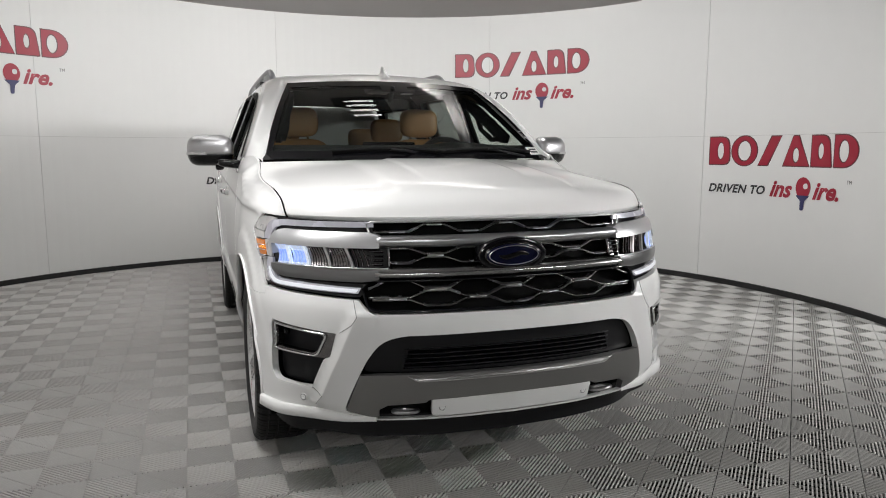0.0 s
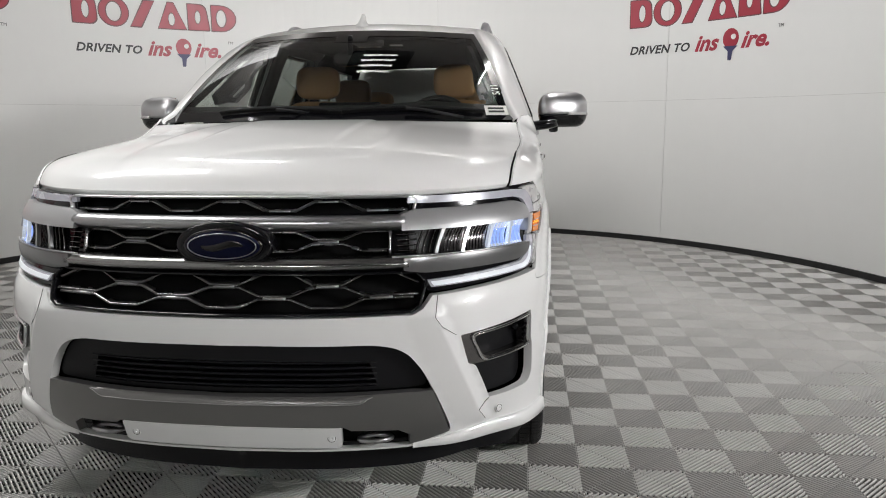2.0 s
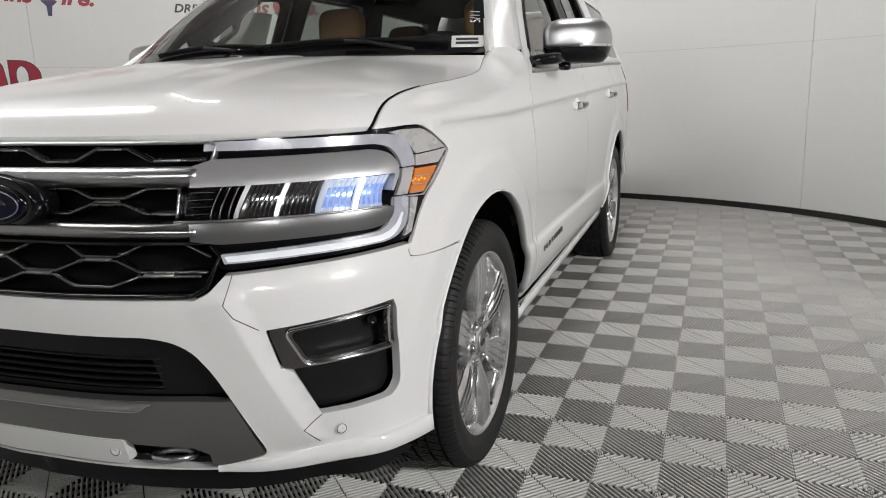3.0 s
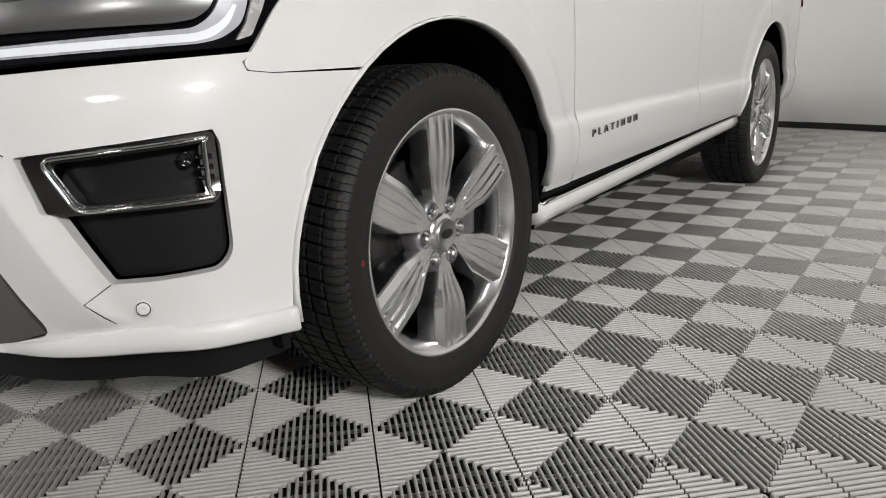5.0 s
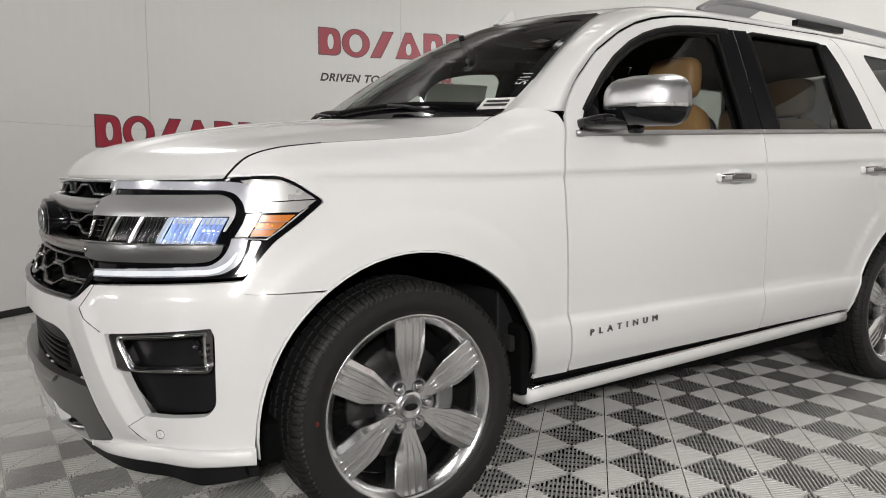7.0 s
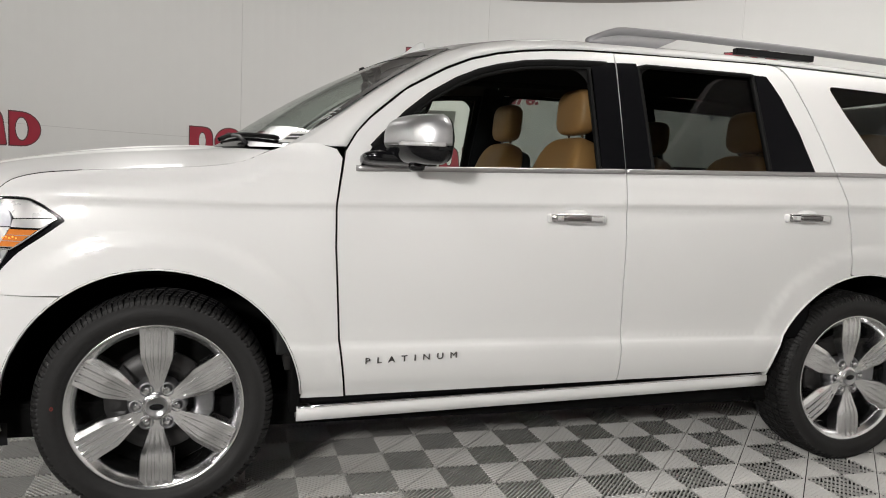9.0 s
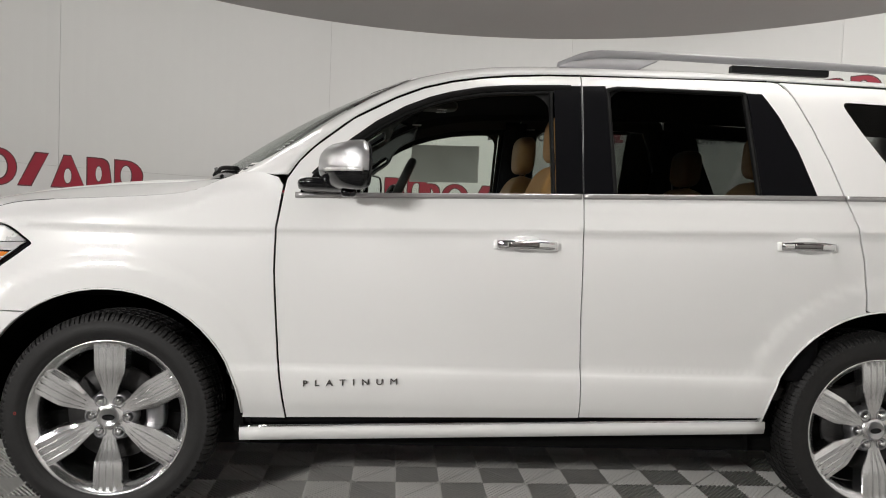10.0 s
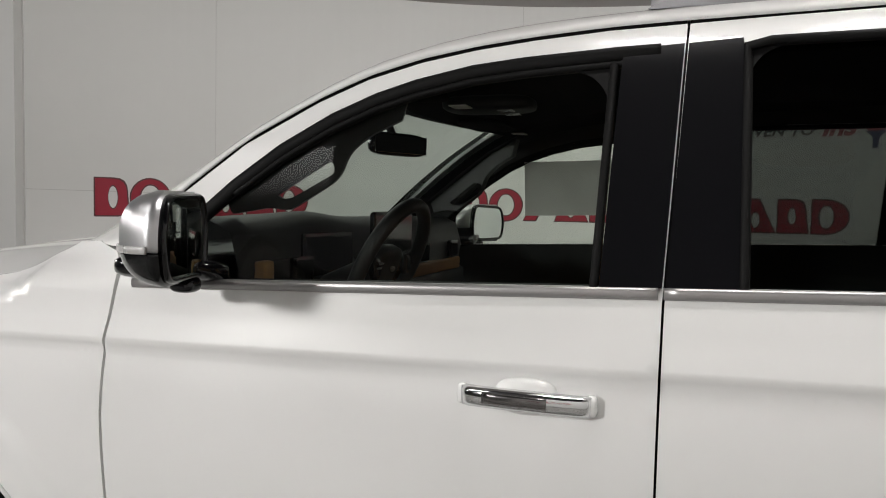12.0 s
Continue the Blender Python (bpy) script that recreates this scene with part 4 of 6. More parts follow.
# cowl, engine bay cover and wipers
rows = [[Vector((u * .86, .11 + .30 * u * u + .16 * k, 1.335 - .012 * k)) for u in np.linspace(-1, 1, 21)] for k in range(3)]
part("cowl", mesh_of("cowl", *loft(rows)), TRIM_BLACK, suv)
part("engine_cover", block((-.80, -.62, .85), (.80, .2, 1.08), .03), DARK_VOID, suv)
for x0, u0, u1 in ((.10, -.60, .12), (.58, .05, .86)):
    blade = [windshield(u0 + (u1 - u0) * k / 12, .045 + .028 * math.sin(math.pi * k / 12), .016) for k in range(13)]
    arm = [Vector((x0 + .05, .30, 1.365))] + [windshield(u0 + (u1 - u0) * (.62 - .12 * k), .042 + .008 * k, .026 + .003 * k) for k in range(2)]
    wiper = part("wiper", mesh_of("wiper", *sweep(arm, .016, .010, lambda k: Vector((0, -.5, .85)))), TRIM_BLACK, suv)
    part("wiper_blade", mesh_of("wiper_blade", *sweep(blade, .010, .018, lambda k: Vector((0, -.5, .85)))), RUBBER_SEAL, wiper)



# ------------------------------------------------------------ the car's nose
def mirror_outline(half):
    """A whole outline from its left half, which runs from the middle below to the middle above."""
    return half + [(-a, b) for a, b in half[::-1] if abs(a) > 1e-6]


def front_sheet(name, outline, material, parent, out=0.0, holes=(), res=.03, thick=.012, flange=True, label="", surf=skin, lines=()):
    return part(name, mesh_of(name, *sheet(outline, surf, holes, res, thick, out, flange, lines)), material, parent, label)


S_ARCH = [(sy(y), z) for y, z in arch(0, 180, 127, n=8)]
FOG = front_pts([(.712, .697), (.93, .722)]) + [(sy(-.615), .718), (sy(-.608), .70), (sy(-.608), .505), (sy(-.63), .475)] + front_pts([(.86, .468), (.805, .468), (.757, .592), (.735, .60)])
FOG = rounded(FOG, [.005, .03, .02, .02, .03, .03, .01, .006, .01, .006])
CENTRE = mirror_outline(front_pts([(.0, .338), (.56, .340), (.60, .352), (.70, .374), (.632, .536), (.60, .602), (.56, .655), (.52, .678), (.46, .69), (.0, .692)]))
CENTRE = rounded(CENTRE, .03)
half = ([(0, .333)] + front_pts([(.56, .336), (.75, .348)]) + [(sy(-.56), .365), (sy(-.515), .372)] + S_ARCH[1:]
        + [(sy(-.50), .8080), (sy(-.5475), .8145), (sy(-.5520), .83), (sy(-.53), .846)] + front_pts([(.80, .834), (.66, .826), (.64, .826), (.605, .79), (.575, .775), (.0, .772)]))
# the opening of the middle runs out of the bottom edge, so the cover is drawn in an upper and two lower pieces joined in one sheet
bumper = front_sheet("bumper", mirror_outline(half), PAINT, suv, 0, [FOG, [(-a, b) for a, b in FOG], [(a, max(b, .342)) for a, b in CENTRE]], res=.022, thick=.03, label="white front bumper with dark openings",
                     lines=[[(sgn * (b + d), a) for a, b in zip(RIDGE_Z, RIDGE_S)] for sgn in (1, -1) for d in (-.006, 0, .006)])

# wing pieces beside the grille: a raised band and the seams round the lamp pockets
for sgn in (1, -1):
    def seam(points, name="seam", width=.0016):
        pts = resample([Vector(p) for p in points], .02, False)
        path = [skin(sgn * sx(p[0]), p[1], .0005) for p in pts]
        return part(name, mesh_of(name, *sweep(path, width, .002, lambda k: outward(sgn * sx(pts[k][0]), pts[k][1]))), DARK_VOID, bumper)
    seam([(.655, .826), (.637, .765), (.655, .735), (.700, .70)])
    seam([(.805, .468), (.79, .455), (.768, .437), (.80, .392)])

# grey skid plate, tow hooks and number-plate panel
SKID = mirror_outline(front_pts([(.0, .428), (.365, .424), (.385, .412), (.53, .405), (.565, .385), (.565, .349), (.61, .356), (.690, .378), (.632, .53), (.56, .534), (.0, .530)]))
skid = front_sheet("skid_plate", SKID, GUNMETAL, suv, .002, thick=.03, label="grey painted skid plate")
# a shallow ledge along the top of the plate, with a thin pale line on its lower edge
LEDGE_X = np.linspace(-.452, .452, 66)
LEDGE_LOW = [.506 + .022 * smoothstep((abs(x) - .412) / .04) for x in LEDGE_X]
rows = []
for x, low in zip(LEDGE_X, LEDGE_LOW):
    rows.append([skin(sx(x), z, out) for z, out in ((.5305, -.006), (.5300, .0035), (low + .004, .0105), (low + .001, .0115), (low - .002, .0105), (low - .004, -.004))])
part("skid_ledge", mesh_of("skid_ledge", *loft(rows)), GUNMETAL, skid)
path = [skin(sx(x), low + .0005, .0112) for x, low in zip(LEDGE_X, LEDGE_LOW)]
part("skid_edge", mesh_of("skid_edge", *tube(path, .0016, 6)), SKID_LIGHT, skid)
plate = front_sheet("plate_panel", rounded(mirror_outline(front_pts([(0, .350), (.345, .350), (.357, .36), (.357, .424), (.0, .427)])), .006), PAINT, suv, .004, thick=.03)
front_sheet("tow_recess", mirror_outline(front_pts([(0, .335), (.60, .335), (.57, .42), (0, .43)])), DARK_VOID, suv, -.07, flange=False)
for sgn in (1, -1):
    hook = [skin(sgn * sx(.46 + .052 * math.cos(q)), .366 + .006 * math.sin(q), .0 + .035 * math.sin(q) - .03) for q in np.linspace(0, 2 * math.pi, 20)[:-1]]
    part("tow_hook", mesh_of("tow_hook", *tube(hook, .008, 10, True)), SATIN, suv)


def sensor(s, z, parent):
    c, nrm = skin(s, z, .002), outward(s, z)
    rot = nrm.to_track_quat("X", "Z").to_matrix().to_4x4()
    v, f = lathe([(-.004, .0001), (.004, .0001), (.004, .010), (.0025, .0115), (.0025, .0135), (.001, .0155), (-.004, .0155)], 20)
    part("parking_sensor", mesh_of("parking_sensor", [Matrix.Translation(c) @ rot @ p for p in v], f), PAINT, parent)
    ring = [c + rot @ Vector((.002, .012 * math.cos(q), .012 * math.sin(q))) for q in np.linspace(0, 2 * math.pi, 21)[:-1]]
    part("sensor_ring", mesh_of("sensor_ring", *tube(ring, .0012, 6, True)), TRIM_BLACK, parent)


for x, z, p in ((.325, .388, plate), (-.315, .388, plate), (.838, .418, bumper), (-.838, .418, bumper)):
    sensor(sx(x), z, p)

# lower lip and black air dam
for sgn in (1, -1):
    pts = [(sx(x), z) for x, z in ((.575, .350), (.65, .353), (.75, .358), (.85, .363))] + [(sy(-.62), .364), (sy(-.55), .362), (sy(-.512), .36)]
    pts = resample([Vector(p) for p in pts], .02, False)
    path = [skin(sgn * p[0], p[1] - .008, .010) for p in pts]
    wid = [.020 + .027 * smoothstep((p[0] - sx(.57)) / .28) for p in pts]
    rows = []
    for p, c, w in zip(pts, path, wid):
        o, u = outward(sgn * p[0], p[1]), Vector((0, 0, 1))
        thin = smoothstep((p[0] - sx(.56)) / .16)
        rows.append([c + u * (w * a) + o * (b * thin - .009 * (1 - thin)) for a, b in ((.55, -.02), (.52, .001), (.44, .006), (-.36, .009), (-.5, .001), (-.5, -.05))])
    v, f = loft(rows)
    m = len(rows) - 1
    f += [list(range(6)), list(range(6 * m, 6 * m + 6))[::-1]]
    part("bumper_lip", mesh_of("bumper_lip", v, f if sgn < 0 else [q[::-1] for q in f]), PAINT, bumper)
front_sheet("air_dam", mirror_outline([(0, .235)] + front_pts([(.6, .24), (.9, .25)]) + [(sy(-.50), .27), (sy(-.50), .35)] + front_pts([(.6, .345), (0, .340)])), TRIM_BLACK, suv, -.055, flange=False)

# lower grille
front_sheet("lower_grille_back", mirror_outline(front_pts([(0, .50), (.66, .50), (.60, .70), (0, .715)])), DARK_VOID, suv, -.10, flange=False)
LOW_OUT = mirror_outline(front_pts([(.0, .532), (.628, .538), (.597, .602), (.557, .655), (.517, .677), (.46, .688), (.0, .690)]))
LOW_OUT = rounded(LOW_OUT, .03)
LOW_IN = mirror_outline(front_pts([(.0, .545), (.47, .548), (.445, .630), (.0, .632)]))
lower = front_sheet("lower_grille", LOW_OUT, TRIM_BLACK, suv, -.035, [LOW_IN], thick=.05, label="black lower grille with flat slats")
for k in range(5):
    z = .553 + .018 * k
    path = [skin(sx(x), z, -.045) for x in np.linspace(-.47, .47, 30)]
    part("slat", mesh_of("slat", *sweep(path, .0055, .03, lambda q: Vector((0, -1, .1)))), TRIM_BLACK, lower)

# upper grille: black back, two bright bars and a lattice of long hexagons
grille = front_sheet("grille", mirror_outline(front_pts([(0, .765), (.60, .765), (.645, .83), (.645, 1.135), (0, 1.135)])), DARK_VOID, suv, -.075, flange=False, label="black grille with bright bars and hexagon lattice")


def front_bar(name, points, width, depth, material, parent, out=.0, step=.02, bevel=.25, tilt=0.0):
    pts = resample([Vector(p) for p in points], step, False)
    path = [skin(sx(p[0]), p[1], out) for p in pts]
    return part(name, mesh_of(name, *sweep(path, width, depth, lambda k: outward(sx(pts[k][0]), pts[k][1]) + Vector((0, 0, tilt)), False, bevel)), material, parent)


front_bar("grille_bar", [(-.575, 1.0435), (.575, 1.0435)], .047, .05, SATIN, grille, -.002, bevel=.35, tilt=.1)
# the lower bar takes a darker grey than the upper one
front_bar("grille_bar", [(-.575, .921), (.575, .921)], .040, .05, LOW_BAR_GREY, grille, -.002, bevel=.35, tilt=-.1)


CELL = .325


def strand(zc, amp, x_end, start):
    """A thin bar that steps up and down in flats; start: +1 when the flat in the middle is the upper one."""
    pts, e = [], CELL / 2
    for k in range(-5, 6):
        h = amp * start * (1 if k % 2 == 0 else -1)
        for q in ((k - .30) * e, (k + .30) * e):
            if -x_end < q < x_end:
                pts.append((q, zc + h))
    pts = [(-x_end, pts[0][1])] + pts + [(x_end, pts[-1][1])]
    front_bar("lattice_strand", pts, .0088, .024, SMOKE_LIGHT, grille, -.022, .012)


SMOKE_LIGHT = mat("dark_satin_lattice", (0.19, 0.188, 0.186), 0.27, 1.0, stain=0.15, stain_scale=9)
strand(1.0925, .0140, .60, 1)
strand(1.0045, .0110, .52, -1)
strand(.9685, .0110, .52, 1)
strand(.8785, .0140, .605, -1)
strand(.8440, .0120, .60, 1)
strand(.8120, .0115, .585, -1)
# short bright clips where the strands meet
for z, odd in ((1.1065, 0), (1.0785, 1), (.9865, 0), (.860, 0), (.8278, 1)):
    for k in range(-2, 3):
        x = CELL * (k + (.5 if odd else 0))
        if abs(x) < .56 and (abs(x) > .17 or z != .9865):
            front_bar("lattice_clip", [(x - .034, z), (x + .034, z)], .0055, .014, SATIN, grille, -.010)
upper = [(.605, 1.067), (.622, 1.112), (.60, 1.119), (.05, 1.122)]
front_bar("grille_frame", upper + [(-a, b) for a, b in upper[::-1]], .009, .03, SATIN, grille, -.008)
ring_half = [(.60, .893), (.628, .868), (.60, .80), (.57, .785), (.05, .781)]
front_bar("grille_frame", ring_half + [(-a, b) for a, b in ring_half[::-1]], .010, .03, GLOSS_BLACK, grille, -.012)
front_bar("grille_frame", [(-.595, .894), (.595, .894)], .010, .03, GLOSS_BLACK, grille, -.012)
for sgn in (1, -1):
    front_bar("grille_frame", [(sgn * .52, .945), (sgn * .525, 1.018)], .010, .03, SMOKE, grille, -.012)


# oval badge on the bars
def badge_disc(name, rx, rz, out0, out1, material, parent, dome=0.0, n=40):
    c = Vector((0, skin(0, .983).y, .983))
    rows = []
    for fr, o in ((1.0, out0), (1.0, out1 - .004), (.97, out1), (.85, out1 + dome * .5), (.5, out1 + dome * .9), (.02, out1 + dome)):
        rows.append([c + Vector((rx * fr * math.cos(q), -o - .18 * 0, rz * fr * math.sin(q))) for q in (2 * math.pi * k / n for k in range(n))])
    return part(name, mesh_of(name, *loft(rows, True)), material, parent)


badge = badge_disc("grille_badge", .150, .072, -.04, .030, GLOSS_BLACK, suv)
badge_disc("badge_rim", .126, .0525, .0, .036, SMOKE_DARK, badge)
badge_disc("badge_face", .120, .047, .0, .037, BADGE_BLUE, badge, .004)
path = [Vector((.107 * math.cos(q), skin(0, .983).y - .0415, .983 + .038 * math.sin(q))) for q in np.linspace(0, 2 * math.pi, 41)[:-1]]
part("badge_line", mesh_of("badge_line", *tube(path, .0016, 6, True)), SATIN, badge)
part("badge_device", mesh_of("badge_device", *bag((0, skin(0, .983).y - .041, .983), (.135, .004, .022), .9, 20, 8, lambda p: Vector((p.x, p.y, p.z + .008 * math.sin(p.x * 45))))), SMOKE_DARK, badge)

# ------------------------------------------------------------ head lamps
LAMP = rounded(front_pts([(.628, .838), (.66, .836), (.80, .845)]) + [(sy(-.565), .856), (sy(-.522), .862), (sy(-.490), .898), (sy(-.444), .945), (sy(-.364), 1.001), (sy(-.298), 1.058), (sy(-.303), 1.068), (sy(-.373), 1.114), (sy(-.419), 1.132), (sy(-.47), 1.133), (sy(-.60), 1.127)]
               + front_pts([(.80, 1.124), (.70, 1.122), (.60, 1.121), (.59, 1.075), (.585, 1.066), (.585, .90), (.612, .885)]), .01)
GUIDE_TOP = rounded([(.600, 1.118), (.62, 1.120), (1.11, 1.120), (1.165, 1.116), (1.200, 1.099), (1.2125, 1.066), (1.2125, 1.036), (1.162, 1.034), (1.158, 1.060), (1.136, 1.087), (1.10, 1.096), (.595, 1.099)], [.004, .004, .03, .03, .03, .02, .004, .004, .02, .025, .03, .004])
GUIDE_LOW = rounded([(.642, .870), (.652, .850), (1.0587, .863), (1.10, .870), (1.140, .893), (1.158, .925), (1.168, .964), (1.120, .964), (1.110, .935), (1.088, .907), (1.055, .889), (.80, .877)], [.003, .003, .03, .03, .03, .02, .004, .004, .02, .025, .03, .02])
GUIDE_LIT = rounded([(.652, .866), (.660, .854), (1.055, .867), (1.085, .873), (1.118, .893), (1.138, .925), (1.132, .927), (1.106, .899), (1.075, .885), (1.05, .880), (.80, .872)], [.003, .003, .02, .02, .02, .002, .002, .02, .02, .02, .02])
MARK_TOP = rounded([(1.150, 1.122), (1.19, 1.127), (1.268, 1.126), (1.312, 1.106), (1.366, 1.071), (1.222, 1.064), (1.212, 1.080), (1.195, 1.098)], [.002, .01, .015, .015, .004, .004, .006, .01])
MARK_SHINE = rounded([(1.220, 1.061), (1.368, 1.068), (1.336, 1.046), (1.314, 1.034), (1.213, 1.034)], .003)
MARK_LOW = rounded([(1.176, .958), (1.206, .955), (1.184, .915), (1.156, .874), (1.125, .866), (1.150, .895), (1.168, .93)], .005)
BEZEL_UP = rounded([(.568, 1.0205), (1.118, 1.025), (1.096, .984), (1.103, .984), (1.130, 1.020), (1.137, 1.045), (1.124, 1.072), (1.09, 1.084), (.62, 1.080), (.588, 1.072), (.568, 1.067)], [0, .004, .004, .006, .02, .02, .02, .02, .01, .01, 0])
BEZEL_LOW = rounded([(.568, .9405), (1.076, .947), (1.098, .947), (1.088, .922), (1.062, .904), (1.02, .898), (.64, .892), (.60, .896), (.568, .901)], [0, .003, .003, .02, .02, .02, .01, .01, 0])
LENS = [(.528, .940), (1.076, .947), (1.118, 1.026), (.528, 1.021)]
FIN = [.700, .800, .905, 1.002, 1.094]


def bezel_surf(s, z, out=0.0):
    """The upper fairing leans back above, the lower one tucks in below."""
    h = max(0.0, z - 1.024) / .058 if z > .98 else max(0.0, .944 - z) / .05
    return skin(s, z, out - .016 * h * h)


def bowl_surf(s, z, out=0.0):
    return skin(s, z, out - .012 * math.sin(math.pi * min(1, max(0, (z - .945) / .08))))


def bow(k, u, shift=0.0):
    """A leaning line across the lens beside fin k; u from its foot to its top."""
    return (FIN[k] - .019 + .040 * u ** 1.25 + shift, .949 + .072 * u)


for sgn in (1, -1):
    def side(points):
        return [(sgn * a, b) for a, b in points]

    lamp = front_sheet("headlamp", side(LAMP), GLOSS_BLACK, suv, -.006, res=.025, thick=.03, label="headlamp with white light guide, lit reflectors and amber marker")
    front_sheet("light_guide", side(GUIDE_TOP), GUIDE_CLEAR, lamp, .004, res=.02, thick=.012)
    front_sheet("light_guide", side(GUIDE_LOW), GUIDE_CLEAR, lamp, .004, res=.02, thick=.012)
    front_sheet("lit_strip", side(GUIDE_LIT), DRL, lamp, .0065, res=.012, thick=.006)
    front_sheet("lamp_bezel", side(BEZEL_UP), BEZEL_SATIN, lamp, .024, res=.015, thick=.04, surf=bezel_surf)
    # lower fairing in a darker tone than the upper
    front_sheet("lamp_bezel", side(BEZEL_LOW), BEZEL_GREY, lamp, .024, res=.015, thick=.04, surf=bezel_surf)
    front_sheet("lens_back", side(LENS), GLOSS_BLACK, lamp, -.020, res=.03, thick=.004)
    # bright lip under the lens
    path = [skin(sgn * s, .9445 + .005 * (s - .53) / .55, .024) for s in np.linspace(.53, 1.078, 40)]
    part("lens_lip", mesh_of("lens_lip", *sweep(path, .005, .006, lambda k: Vector((0, -1, .6)))), SATIN, lamp)
    # reflector bowls in a row: two dark ribbed ones and two lit ones, parted by bright leaning fins
    us = [k / 8 for k in range(9)]
    for k in range(4):
        lit = k > 1
        face = [bow(k, u, .010) for u in us] + [bow(k + 1, u, -.004) for u in us[::-1]]
        front_sheet("reflector", side(face), LED_BLUE if lit else SMOKE, lamp, .012, res=.012, thick=.006, surf=bowl_surf)
        if lit:
            band = [bow(k, u, .013) for u in (.74, .87, 1)] + [bow(k + 1, u, -.007) for u in (1, .87, .74)]
            front_sheet("lit_band", side(band), LED, lamp, .0145, res=.012, thick=.004, surf=bowl_surf)
            foot = [bow(k, u, .013) for u in (0, .12)] + [bow(k + 1, u, -.007) for u in (.09, 0)]
            front_sheet("lit_band", side(foot), LED, lamp, .0145, res=.012, thick=.004, surf=bowl_surf)
        ribs = 5 if lit else 7
        for q in range(1, ribs):
            d = .010 + (FIN[k + 1] - FIN[k] - .014) * q / ribs
            path = [bowl_surf(sgn * a, b, .014) for a, b in (bow(k, u, d) for u in us)]
            part("reflector_rib", mesh_of("reflector_rib", *sweep(path, .0016 if lit else .0022, .006, lambda n: Vector((0, -1, 0)))), LED_BLUE if lit else RIB_DARK if q % 2 else SMOKE, lamp)
        fin = [bow(k, u, -.004 - .002 * u) for u in us] + [bow(k, u, .008) for u in us[::-1]]
        front_sheet("reflector_fin", side(fin), LED if k > 1 else SATIN, lamp, .019, res=.012, thick=.012)
    for k in range(4):
        front_bar("lamp_louvre", [(sgn * .545, .957 + .016 * k), (sgn * .612, .958 + .016 * k)], .003, .012, SMOKE, lamp, -.006, .02)
    for k in range(3):
        path = [skin(sgn * (.618 + .024 * k + .035 * u ** 1.5), .947 + .072 * u, .0) for u in us]
        part("reflector_fin", mesh_of("reflector_fin", *sweep(path, .003, .02, lambda q: Vector((0, -1, 0)))), SMOKE, lamp)
    # the dim stretch of the guide beside the amber marker
    front_sheet("light_guide", side([(1.128, .967), (1.166, .967), (1.190, 1.000), (1.208, 1.032), (1.166, 1.031), (1.154, 1.004)]), LAMP_CLEAR, lamp, .003, res=.02, thick=.012)
    front_sheet("marker_body", side(MARK_TOP), LAMP_CLEAR, lamp, .004, res=.02, thick=.012)
    front_sheet("marker_shine", side(MARK_SHINE), MARK_BRIGHT, lamp, .005, res=.02, thick=.012)
    front_sheet("marker_body", side(MARK_LOW), LAMP_CLEAR, lamp, .002, res=.02, thick=.012)
    for k in range(3):
        z = .9695 + .0198 * k
        s0, s1 = 1.173 + .013 * k, 1.229 + .0262 * k
        front_sheet("amber_marker", side([(s0, z), (s0 + .010, z + .018), (s1 + .022, z + .018), (s1, z)]), AMBER, lamp, .006, res=.012, thick=.010)
        bar = [skin(sgn * (s0 + (s1 - s0) * u), z - .001, .008) for u in (0, .5, 1)]
        part("marker_line", mesh_of("marker_line", *sweep(bar, .0022, .008, lambda q: outward(sgn * s1, z))), MARK_BRIGHT, lamp)
    pts = [(1.340, 1.047), (1.30, 1.018), (1.26, .988), (1.218, .960), (1.16, .963)]
    path = [skin(sgn * a, b, .008) for a, b in pts]
    part("marker_line", mesh_of("marker_line", *sweep(path, .004, .008, lambda q: outward(sgn * pts[q][0], pts[q][1]))), MARK_BRIGHT, lamp)
    for k in range(5):
        c = skin(sgn * (1.188 + .012 * k), .998 + .004 * (k % 2), .0075)
        part("amber_bulb", mesh_of("amber_bulb", *bag(c, (.0055, .0055, .0055), 1.0, 8, 6)), AMBER_ON, lamp)

    # fog pocket: black box, chrome ring, small lamp
    pocket = front_sheet("fog_pocket", side([(a, b) for a, b in FOG]), TRIM_BLACK, suv, -.05, res=.04, thick=.004, label="black fog lamp pocket with chrome ring")
    ring = side(rounded(front_pts([(.745, .690), (.925, .708)]) + [(sy(-.632), .702), (sy(-.632), .620)] + front_pts([(.925, .607), (.782, .600)]), .022))
    pts = resample([Vector(p) for p in ring], .015)
    path = [skin(p[0], p[1], -.002) for p in pts]
    part("chrome_ring", mesh_of("chrome_ring", *sweep(path, .0085, .012, lambda k: outward(pts[k][0], pts[k][1]), True, .35)), CHROME, pocket)
    front_sheet("pocket_brow", side(rounded(front_pts([(.716, .695), (.928, .719)]) + [(sy(-.614), .712), (sy(-.614), .612)] + front_pts([(.926, .596), (.741, .593)]), .012)), SMOKE, pocket, -.008, [side(rounded(front_pts([(.755, .682), (.92, .700)]) + [(sy(-.640), .694), (sy(-.640), .628)] + front_pts([(.92, .615), (.788, .608)]), .02))], res=.02, thick=.03)
    for k in range(3):
        z = .640 + .018 * k
        p = [skin(sgn * sy(-.645), z, -.008), skin(sgn * sy(-.622), z, -.006)]
        part("pocket_fin", mesh_of("pocket_fin", *sweep(p, .008, .012, lambda q: outward(sgn * sy(-.635), z))), GLOSS_BLACK, pocket)
    c, nrm = skin(sgn * sx(.905), .672, -.03), outward(sgn * sx(.905), .672)
